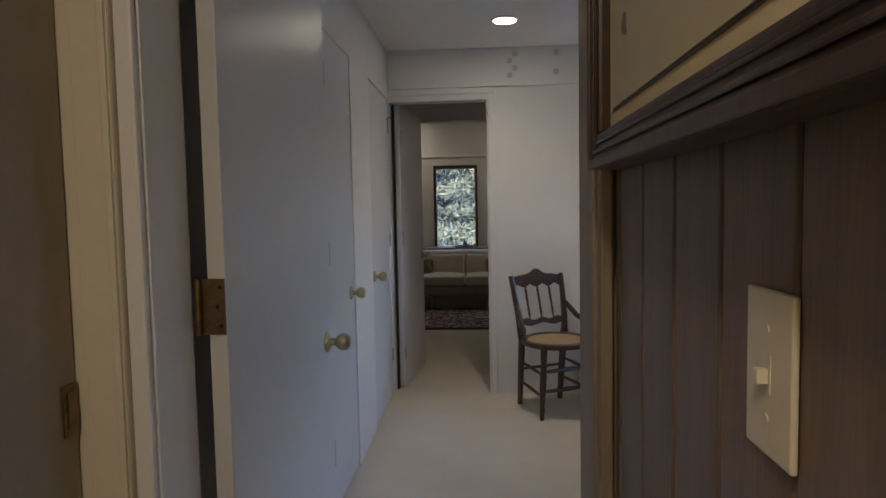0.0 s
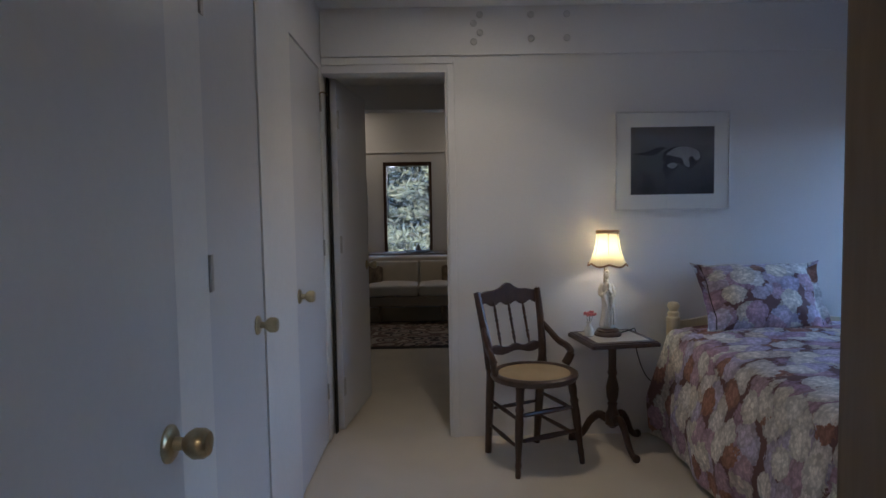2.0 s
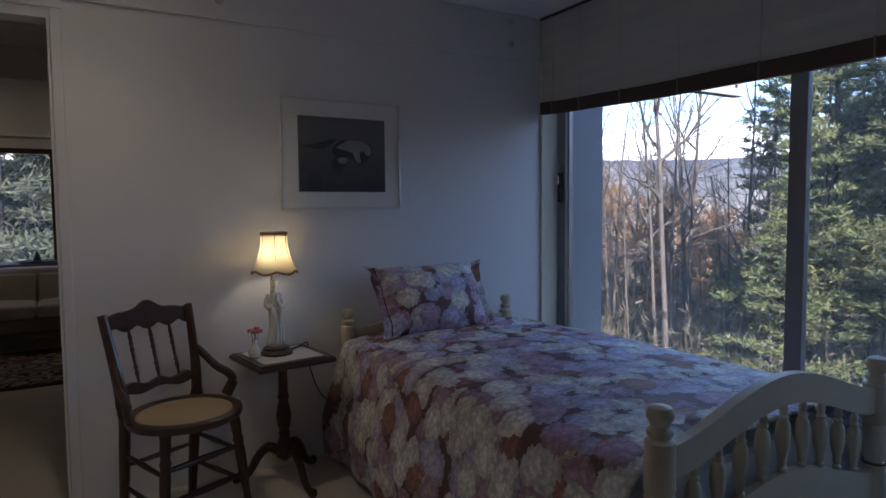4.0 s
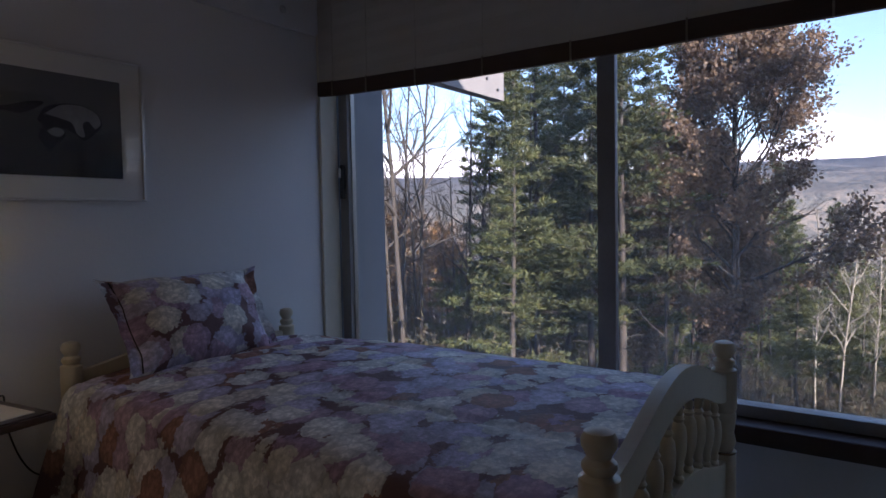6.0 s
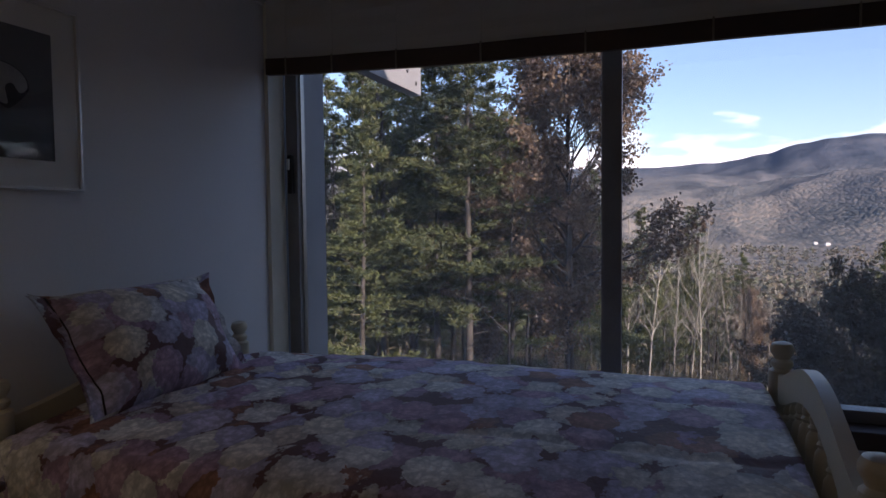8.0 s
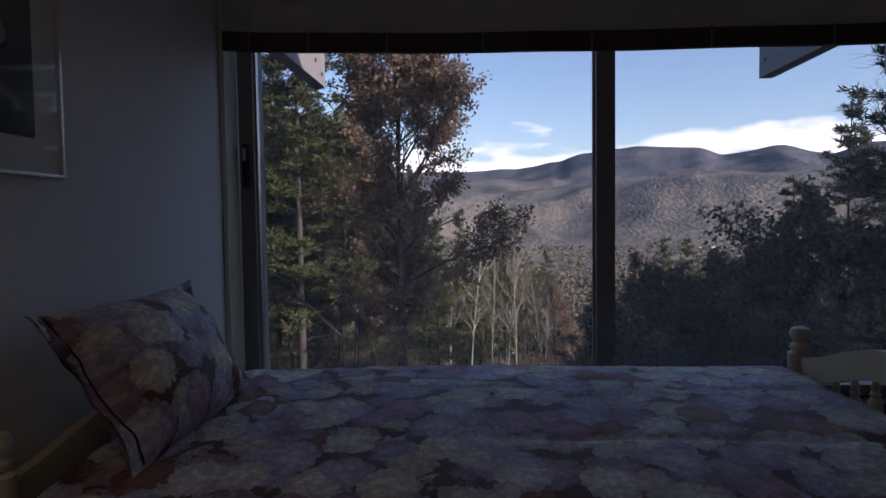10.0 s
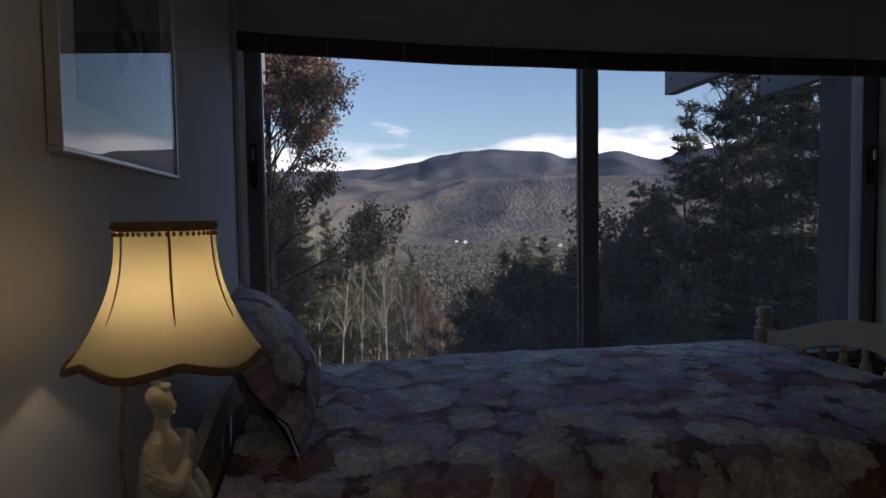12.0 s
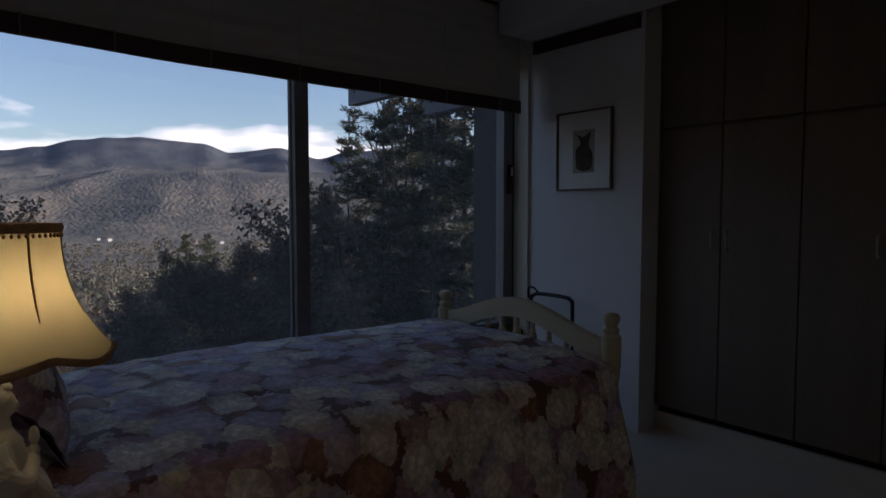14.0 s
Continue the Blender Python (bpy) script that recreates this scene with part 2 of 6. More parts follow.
def slab(outline, depth, axis="y", at=0.0, bevel=0.0):
    """A board cut to an outline of (across, height) pairs, with a thickness along an axis."""
    bm = bmesh.new()
    def put(u, v, w):
        return (u, w, v) if axis == "y" else (w, u, v) if axis == "x" else (u, v, w)
    a = [bm.verts.new(put(u, v, at)) for u, v in outline]
    b = [bm.verts.new(put(u, v, at + depth)) for u, v in outline]
    n = len(outline)
    f0, f1 = bm.faces.new(a), bm.faces.new(b[::-1])
    for i in range(n):
        j = (i + 1) % n
        bm.faces.new((a[i], b[i], b[j], a[j]))
    if bevel:
        bmesh.ops.bevel(bm, geom=list(f0.edges) + list(f1.edges), offset=bevel, segments=2, profile=0.6, affect="EDGES")
    return bm


def setting(name, bm, material, label, category, smooth=False):
    return tagged(part(name, bm, material, None, smooth=smooth), label, category, kind="structure")

# ---- floor, walls, ceiling ----
XW, XE, YN, YS, ZC = -0.21, 3.0, 0.0, -2.96, 2.37
bm = box(-2.6, 3.3, -6.2, 5.2, -0.15, 0.0)
setting("floor", bm, CARPET, "cream wall-to-wall carpet, softly trodden", "carpet")
setting("ceiling", box(-0.35, 3.35, -6.2, 0.0, ZC, ZC + 0.15), CEIL, "smooth white painted ceiling with a recessed downlight", "ceiling")
setting("roof", box(-2.8, 3.5, -6.4, 5.5, ZC + 0.30, ZC + 0.45), GREYPAINT, "flat roof slab over the house", "roof")

# north wall with the doorway to the far room
OPL, OPR, OPT = -0.20, 0.472, 2.030
setting("wall_north", box(OPR, 3.10, YN, 0.12, 0, ZC + 0.15), WALL, "off-white painted wall behind the bed", "wall")
setting("wall_north_lintel", box(XW, OPR, YN, 0.12, OPT, ZC + 0.15), WALL, "off-white wall above the doorway", "wall")
bm = box(OPR + 0.0015, OPR + 0.040, -0.014, -0.001, 0, OPT + 0.04, 0.003)
setting("door_casing_right", bm, TRIM, "narrow white painted door casing", "door casing")
bm = box(XW + 0.002, OPR + 0.040, -0.014, -0.001, OPT + 0.041, OPT + 0.078, 0.003)
setting("door_casing_top", bm, TRIM, "white painted casing over the doorway", "door casing")
setting("door_jamb_right", box(OPR - 0.012, OPR - 0.001, 0.0, 0.12, 0, OPT, 0.002), TRIM, "white painted door jamb", "door jamb")
# beam along the head of the wall
PLUG = shader("plug_paint", (0.60, 0.59, 0.57), 0.6, vary=0.1, scale=30, fine=90, bump=0.02)
beam = base("ceiling_beam", pose(0, 0, 0), "white painted wooden beam with round bolt plugs under the ceiling", "beam", kind="structure")
part("beam_body", box(XW + 0.002, 2.958, -0.020, -0.0015, 2.112, ZC - 0.001, 0.004), WALL, beam)
for bx, bz in ((0.655, 2.324), (0.621, 2.279), (0.655, 2.230), (0.621, 2.182), (0.930, 2.322), (0.930, 2.196), (1.124, 2.322), (1.124, 2.196), (2.74, 2.322), (2.74, 2.196)):
    plug = bmesh.new()
    lathe([(0.019, 0), (0.019, 0.003), (0.016, 0.006), (0.013, 0.006), (0.012, 0.002), (0.004, 0.002)], 18, (0, 0, 0), plug)
    bmesh.ops.transform(plug, matrix=pose(bx, -0.0205, bz, 90), verts=plug.verts)
    part("bolt_plug", plug, PLUG, beam, "round plugged bolt head", smooth=True)

# west wall with two closet doors in it
B0, B1, C0, C1, CT = -1.79, -1.25, -0.75, -0.05, 2.04
wx0, wx1 = XW - 0.12, XW
for k, (y0, y1) in enumerate(((-3.17, B0), (B1, C0), (C1, 0.12))):
    setting("wall_west_pier" if k < 2 else "wall_west_end", box(wx0, wx1, y0, y1, 0, ZC), TRIM, "white painted wall between the closet doors", "wall")
for y0, y1 in ((B0, B1), (C0, C1)):
    setting("wall_west_lintel", box(wx0, wx1, y0, y1, CT + 0.006, ZC), TRIM, "white wall above a closet door", "wall")
setting("wall_west_back", box(wx0 - 0.5, wx0 - 0.42, -3.17, 0.12, 0, ZC), WALL, "closed closet back wall", "wall")

# entry wall between corridor and bedroom, right jamb and left jamb
EY0, EY1, ER = -3.30, -3.15, 0.611
setting("wall_entry_lintel", box(XW, ER, EY0, EY1, 2.06, ZC), WALL, "wall above the bedroom entry", "wall")
setting("jamb_entry_left", box(-0.233, -0.135, EY0 + 0.004, EY1, 0, 2.06, 0.003), TRIM, "white painted entry door jamb", "door jamb")
setting("jamb_entry_right", box(ER, 0.656, EY0 + 0.004, EY1 - 0.002, 0, 2.06, 0.003), TANWOOD, "tan wooden entry door jamb", "door jamb")
setting("wall_entry_right", box(0.657, 0.78, -3.43, EY1 - 0.004, 0, ZC), WALL, "short wall beside the bedroom entry", "wall")
setting("casing_entry_right", box(ER + 0.006, 0.636, -3.335, -3.301, 0, 2.09, 0.004), TANWOOD, "brown wooden casing of the bedroom entry", "door casing")
setting("casing_entry_left", box(-0.1685, -0.137, -3.318, -3.300, 0, 2.09, 0.005), TRIM, "white painted inner casing of the bedroom entry", "door casing")
setting("casing_entry_left_edge", box(-0.249, -0.171, -3.330, -3.300, 0, 2.10, 0.006), CREAM, "cream painted moulded casing of the bedroom entry", "door casing")
setting("casing_entry_left_bead", box(-0.186, -0.1735, -3.336, -3.3305, 0, 2.10, 0.002), CREAM, "thin cream bead on the casing", "door casing")
# corridor
setting("wall_corridor_left", box(-0.36, -0.235, -3.331, -3.172, 0, ZC), CREAM, "cream painted corridor wall", "wall")
setting("wall_corridor_left_far", box(-0.36, -0.252, -6.1, -4.268, 0, ZC), CREAM, "cream painted corridor wall", "wall")
setting("wall_corridor_left_lintel", box(-0.36, -0.252, -4.267, -3.332, 2.06, ZC), CREAM, "cream wall above the sliding door", "wall")
setting("wall_corridor_end", box(-0.36, 0.8, -6.2, -6.1, 0, ZC), WALL, "plain wall at the corridor's end", "wall")
pocket = base("door_sliding", pose(-0.272, -3.800, 0), "closed brown flush sliding door with a recessed brass pull", "door", kind="structure")
part("leaf", box(-0.018, 0.018, -0.463, 0.463, 0.01, 2.055, 0.002), shader("brown_door", (0.30, 0.25, 0.19), 0.5, vary=0.1, scale=3, fine=50, bump=0.03), pocket)
pull = box(0.0185, 0.023, 0.426, 0.4615, 0.938, 1.024, 0.002)
part("pull_plate", pull, OLDBRASS, pocket, "worn brass recessed pull")
part("pull_recess", box(0.0232, 0.0245, 0.433, 0.455, 0.950, 1.012, 0.001), OLDBRASS, pocket)

# panelled corridor wall, plank by plank
pw = setting("wall_panelled", box(0.654, 0.778, -6.1, -3.4325, 0, ZC), PANEL, "walnut plank wall with dark grooves", "wall")
plank_w = 0.1345
PLANK = None
for i in range(19):
    y1 = -3.372 - i * plank_w
    if PLANK is None:
        PLANK = part("plank", box(-0.012, 0.001, -plank_w + 0.0065, -0.001, 0.0, ZC - 0.002, 0.003), PANEL, pw)
        PLANK.location = (0.652, y1, 0)
    else:
        o = new("plank", PLANK.data)
        o.parent = pw
        o.location = (0.652, y1, 0)
part("plank", box(0.640, 0.653, -3.371, -3.337, 0, ZC - 0.002, 0.003), PANEL, pw)

# south side: pier with the small picture, then built-in cupboards in a recess
setting("wall_south", box(2.178, 3.10, -3.6, YS, 0, ZC), WALL, "off-white wall pier beside the window", "wall")
setting("wall_south_back", box(0.78, 2.178, -3.8, -3.7, 0, ZC), WALL, "wall behind the cupboards", "wall")
cup = base("built_in_cupboard", pose(0, -3.105, 0), "brown veneered built-in cupboards from floor to ceiling, closed", "cupboard")
part("carcass", box(0.782, 2.176, -0.55, -0.024, 0.127, ZC - 0.002, 0.002), CUPBOARD, cup)
part("plinth", box(0.784, 2.174, -0.52, -0.012, 0.0, 0.090), CARPET, cup, "carpeted plinth")
# near-black strip: the shade under the doors as colour
part("recess_shade", box(0.786, 2.172, -0.52, -0.040, 0.0905, 0.1265), GAPSHADE_SCREW, cup, "dark strip for the shade in the recess")
edges = (0.786, 1.125, 1.464, 1.830, 2.160)
for x0, x1 in zip(edges, edges[1:]):
    low = part("door", box(x0 + 0.003, x1 - 0.003, -0.022, 0.0, 0.130, 1.597, 0.002), CUPBOARD, cup)
    part("door", box(x0 + 0.003, x1 - 0.003, -0.022, 0.0, 1.611, ZC - 0.03, 0.002), CUPBOARD, cup)
    hx = x0 + 0.037 if x0 in (1.125, 1.830) else x1 - 0.037
    part("handle", tube(spline([(hx, 0.001, 0.985), (hx, 0.022, 0.997), (hx, 0.022, 1.063), (hx, 0.001, 1.075)], 4), 0.005), STEEL, low, "small bar handle", smooth=True)
part("filler", box(2.163, 2.174, -0.022, 0.002, 0.130, ZC - 0.03, 0.002), CUPBOARD, cup)
sb = base("ceiling_beam_south", pose(0, 0, 0), "white painted beam with bolts under the ceiling", "beam", kind="structure")
part("beam_body", box(0.79, 2.94, -2.935, -2.66, 2.19, ZC - 0.001, 0.004), WALL, sb)
setting("crown_strip", box(2.202, 2.94, YS + 0.001, YS + 0.016, 2.115, 2.188, 0.003), BATTEN, "dark wooden strip under the ceiling", "trim")

# ---- window wall ----
SILL = 0.438
setting("wall_east", box(3.09, 3.25, YS, 0.0, -3.0, SILL - 0.02), WALL, "cream painted wall below the wide window", "wall")
setting("wall_east_head", box(3.05, 3.25, YS, 0.0, 2.10, ZC + 0.3), WALL, "white wall above the window", "wall")
setting("window_sill", box(3.0, 3.20, YS + 0.002, -0.002, SILL - 0.065, SILL, 0.006), BATTEN, "dark brown stained wooden window sill", "window sill")
setting("jamb_window_north", box(2.968, 3.085, -0.022, -0.0015, 0.0, 2.13, 0.003), CREAM, "cream painted board beside the window", "window casing")
setting("jamb_window_south", box(2.968, 3.085, YS + 0.0015, YS + 0.022, 0.0, 2.13, 0.003), CREAM, "cream painted board beside the window", "window casing")
setting("wall_fin_north", box(3.102, 3.492, 0.012, 0.168, -3.0, 2.6), GREYPAINT, "grey painted outer pier beside the window", "wall")
# a pier like the north one, its shade put into the colour
setting("wall_fin_south", box(3.102, 3.492, -3.6, YS - 0.004, -3.0, 3.2), shader("shaded_pier_paint", (0.050, 0.046, 0.044), 0.7, vary=0.2, scale=3, fine=60, bump=0.1), "outer pier beside the window, coloured dark for its shade", "wall")
win = base("window_1", pose(3.13, 0, 0), "wide bronze aluminium sliding window with two panes", "window", kind="structure")
MY = -1.50
part("frame_bottom", box(-0.035, 0.035, YS + 0.024, -0.024, SILL + 0.001, SILL + 0.045, 0.003), ALUM, win)
part("frame_top", box(-0.035, 0.035, YS + 0.024, -0.024, 2.055, 2.098, 0.003), ALUM, win)
part("frame_side", box(-0.035, 0.035, -0.085, -0.024, SILL + 0.046, 2.054, 0.003), ALUM, win)
part("frame_side", box(-0.035, 0.035, YS + 0.024, YS + 0.100, SILL + 0.046, 2.054, 0.003), ALUM, win)
part("mullion", box(-0.030, 0.004, MY - 0.037, MY + 0.037, SILL + 0.046, 2.054, 0.003), ALUM, win)
part("mullion", box(0.006, 0.032, MY - 0.012, MY + 0.044, SILL + 0.046, 2.054, 0.003), ALUM, win)
part("glazing_bead", box(-0.012, 0.014, -0.0925, -0.0855, SILL + 0.046, 2.054, 0.001), STEEL, win, "bright aluminium bead")
for y0, y1, dx in ((MY + 0.038, -0.094, 0.018), (YS + 0.101, MY - 0.038, -0.012)):
    pane = part("pane", box(dx - 0.003, dx + 0.003, y0, y1, SILL + 0.046, 2.054), GLASS, win)
    pane.visible_shadow = False
for ly in (-0.055, YS + 0.062):
    lat = part("latch", box(-0.060, -0.0355, ly - 0.012, ly + 0.012, 1.285, 1.465, 0.006), BLACK, win, "black sliding latch")
    part("latch_lever", box(-0.075, -0.061, ly - 0.006, ly + 0.006, 1.395, 1.445, 0.004), STEEL, lat)

# pleated blind, rolled half down, on a beam
blind = base("window_blind", pose(2.96, 0, 0), "off-white cloth blind drawn half down with a dark wooden batten", "blind")
rows = 15
zs = [1.825 + i * (ZC - 1.838) / rows for i in range(rows + 1)]
front = [(0.003 * (i % 2), z) for i, z in enumerate(zs)]
bm = slab(front + [(x + 0.005, z) for x, z in reversed(front)], 2.83, "y", -2.855)
part("cloth", bm, BLINDCLOTH, blind)
def sag(y):
    """How far the hanging batten drops along its length."""
    return -0.050 * (1 - math.exp(y / 0.7)) + 0.0015 * math.sin(y * 9)
bt = box(-0.010, 0.018, -2.857, -0.023, 1.810, 1.882, 0.004)
bmesh.ops.subdivide_edges(bt, edges=[e for e in bt.edges if abs(e.verts[0].co.y - e.verts[1].co.y) > 1], cuts=24, use_grid_fill=True)
for v_ in bt.verts:
    v_.co.z += sag(v_.co.y)
part("batten", bt, BATTEN, blind, "dark stained wooden batten")
for cy in (-0.13, -0.36, -0.66, -1.02, -1.42, -1.85, -2.28, -2.68):
    c = part("cord", tube([(-0.004, cy, 1.84), (-0.004, cy, ZC - 0.01)], 0.0016, 6), BLINDCLOTH, blind, "thin lifting cord")
    part("cord_loop", tube([(-0.0115, cy, 1.808 + sag(cy)), (-0.0115, cy, 1.886 + sag(cy))], 0.004, 6), SOFAWOOD, c)
part("head_rail", box(-0.012, 0.05, -2.859, -0.021, ZC - 0.012, ZC - 0.001, 0.002), BATTEN, blind)

# recessed downlight
dl = base("ceiling_downlight", pose(0.569, -0.636, ZC), "lit recessed round ceiling downlight with a white ring", "ceiling light")
part("ring", lathe([(0.078, -0.001), (0.078, -0.006), (0.066, -0.008), (0.064, -0.001)], 28), TRIM, dl, smooth=True)
part("lens", lathe([(0.063, -0.0012), (0.063, -0.004), (0.03, -0.006), (0.002, -0.0065)], 28), BULB, dl, "glowing frosted lens", smooth=True)


# ---- doors ----
def knob(parent, x, y, z, way, metal=BRASS):
    """A round door knob on a rose; way is +1 where it points along +x."""
    k = bmesh.new()
    lathe([(0.033, 0), (0.033, 0.004), (0.027, 0.009), (0.012, 0.011), (0.011, 0.026), (0.020, 0.034), (0.0265, 0.045), (0.026, 0.062), (0.020, 0.070), (0.006, 0.072)], 24, bm=k)
    bmesh.ops.transform(k, matrix=pose(x, y, z, 0, 90 * way, 0), verts=k.verts)
    return part("door_knob", k, metal, parent, "round brass door knob", smooth=True)


def hinge(parent, x, y, z, metal=STEEL, tall=0.09, leaf=0.03, sign=1):
    h = bmesh.new()
    box(x, x + 0.003, min(y, y + leaf * sign), max(y, y + leaf * sign), z - tall / 2, z + tall / 2, bm=h)
    lathe([(0.006, -tall / 2), (0.006, tall / 2)], 10, (x + 0.005, y, z), h)
    return part("hinge", h, metal, parent, "butt hinge", smooth=False)


d2 = base("door_closet", pose(XW, 0, 0), "closed white flush closet door with a brass knob", "door", kind="structure")
part("leaf", box(-0.045, -0.006, B0 + 0.004, B1 - 0.004, 0.012, CT, 0.002), DOORP, d2)
knob(d2, -0.0055, B1 - 0.09, 0.898, 1)
for z in (0.27, 1.12, 1.86):
    hinge(d2, -0.004, B0 + 0.006, z, STEEL, 0.10, 0.036, 1)
d3 = base("door_closet", pose(XW, 0, 0), "closed white flush closet door beside the doorway, brass knob", "door", kind="structure")
part("leaf", box(-0.045, -0.006, C0 + 0.004, C1 - 0.004, 0.012, CT, 0.002), DOORP, d3)
knob(d3, -0.0055, C0 + 0.065, 0.905, 1)
for z in (0.29, 1.085, 1.86):
    hinge(d3, -0.004, C1 - 0.006, z, STEEL, 0.085, 0.022, 1)
hook = tube(spline([(0.001, C1 - 0.03, 1.90), (0.012, C1 - 0.03, 1.915), (0.03, C1 + 0.01, 1.915), (0.03, C1 + 0.03, 1.91)], 4), 0.0035)
part("hook", hook, OLDBRASS, d3, "brass hook", smooth=True)
# the bedroom's own door, swung open along the west wall
d1 = base("door_bedroom", pose(-0.088, -3.145, 0, 0, 0, -0.7), "white flush bedroom door standing open against the wall", "door", kind="structure")
part("leaf", box(-0.018, 0.018, 0.0, 0.785, 0.012, 2.045, 0.002), DOORP, d1)
knob(d1, 0.0182, 0.728, 0.890, 1)
for z in (0.27, 1.118, 1.85):
    h = bmesh.new()
    box(-0.030, 0.017, -0.004, -0.0005, z - 0.055, z + 0.055, bm=h)
    lathe([(0.0075, -0.055), (0.0075, 0.055)], 12, (-0.034, -0.008, z), h)
    hp = part("hinge", h, OLDBRASS, d1, "large worn brass hinge")
    for s, dx in ((-0.038, 0.008), (0.0, 0.002), (0.038, 0.008)):
        sc = bmesh.new()
        lathe([(0.004, 0), (0.003, 0.0015)], 8, bm=sc)
        bmesh.ops.transform(sc, matrix=pose(dx, -0.0041, z + s, 90), verts=sc.verts)
        part("screw", sc, GAPSHADE_SCREW, hp)
# door of the far room, swung away
d4 = base("door_far_room", pose(-0.188, 0.125, 0, 0, 0, -7.0), "white flush door swung open into the far room", "door", kind="structure")
part("leaf", box(0.0, 0.035, 0.004, 0.70, 0.012, 2.025, 0.002), DOORP, d4)
# solid dark strip in place of the shade between leaf and jamb
part("hinge_gap_shade", box(-0.009, -0.001, -0.040, -0.002, 0.0, 2.026), GAPSHADE_SCREW, d4, "dark strip for the shade of the hinge gap")
for z in (0.26, 1.09, 1.80):
    hinge(d4, 0.0355, 0.008, z, STEEL, 0.10, 0.035, 1)
knob(d4, 0.0352, 0.64, 0.92, 1)

# ---- far room ----
setting("jamb_far_left", box(-0.33, -0.193, 0.1215, 0.20, 0, 2.6), TRIM, "white painted wall beside the far door", "door jamb")
setting("wall_far_room_end", box(-2.6, -0.285, 4.75, 4.9, 0, 2.75), WALL, "off-white end wall of the far room", "wall")
setting("wall_far_room_end", box(0.345, 3.2, 4.75, 4.9, 0, 2.75), WALL, "off-white end wall of the far room", "wall")
setting("wall_far_room_below_window", box(-0.285, 0.345, 4.75, 4.9, 0, 0.70), WALL, "wall below the narrow window", "wall")
setting("wall_far_room_above_window", box(-0.285, 0.345, 4.75, 4.9, 1.905, 2.75), WALL, "wall above the narrow window", "wall")
setting("wall_far_room_west", box(-2.6, -2.5, 0.12, 4.75, 0, 2.75), WALL, "plain wall of the far room", "wall")
setting("wall_far_room_east", box(3.1, 3.2, 0.12, 4.75, 0, 2.75), WALL, "plain wall of the far room", "wall")
setting("wall_far_room_south", box(-2.5, -0.331, 0.122, 0.2, 0, 2.75), WALL, "plain wall of the far room", "wall")
setting("ceiling_far_room", box(-2.5, 3.1, 0.121, 4.75, 2.55, 2.7), CEIL, "white ceiling of the far room", "ceiling")
for y0, y1, z in ((1.3, 1.5, 2.30), (3.0, 3.2, 2.30)):
    setting("beam_far_room", box(-2.5, 3.1, y0, y1, z, 2.549, 0.004), WALL, "white painted ceiling beam in the far room", "beam")
setting("picture_rail", box(-2.5, 3.1, 4.73, 4.749, 2.02, 2.045, 0.003), TRIM, "thin white moulding along the wall", "trim")
w2 = base("window_2", pose(0.03, 4.80, 0), "narrow dark-framed window in the far room", "window", kind="structure")
for x0, x1, z0, z1 in ((-0.314, -0.275, 0.702, 1.903), (0.275, 0.314, 0.702, 1.903), (-0.274, 0.274, 0.702, 0.74), (-0.274, 0.274, 1.853, 1.903)):
    part("window_frame", box(x0, x1, -0.065, 0.02, z0, z1, 0.003), DARKWOOD, w2, "dark wooden window frame")
pane = part("pane", box(-0.273, 0.273, -0.01, -0.004, 0.741, 1.852), GLASS, w2)
pane.visible_shadow = False

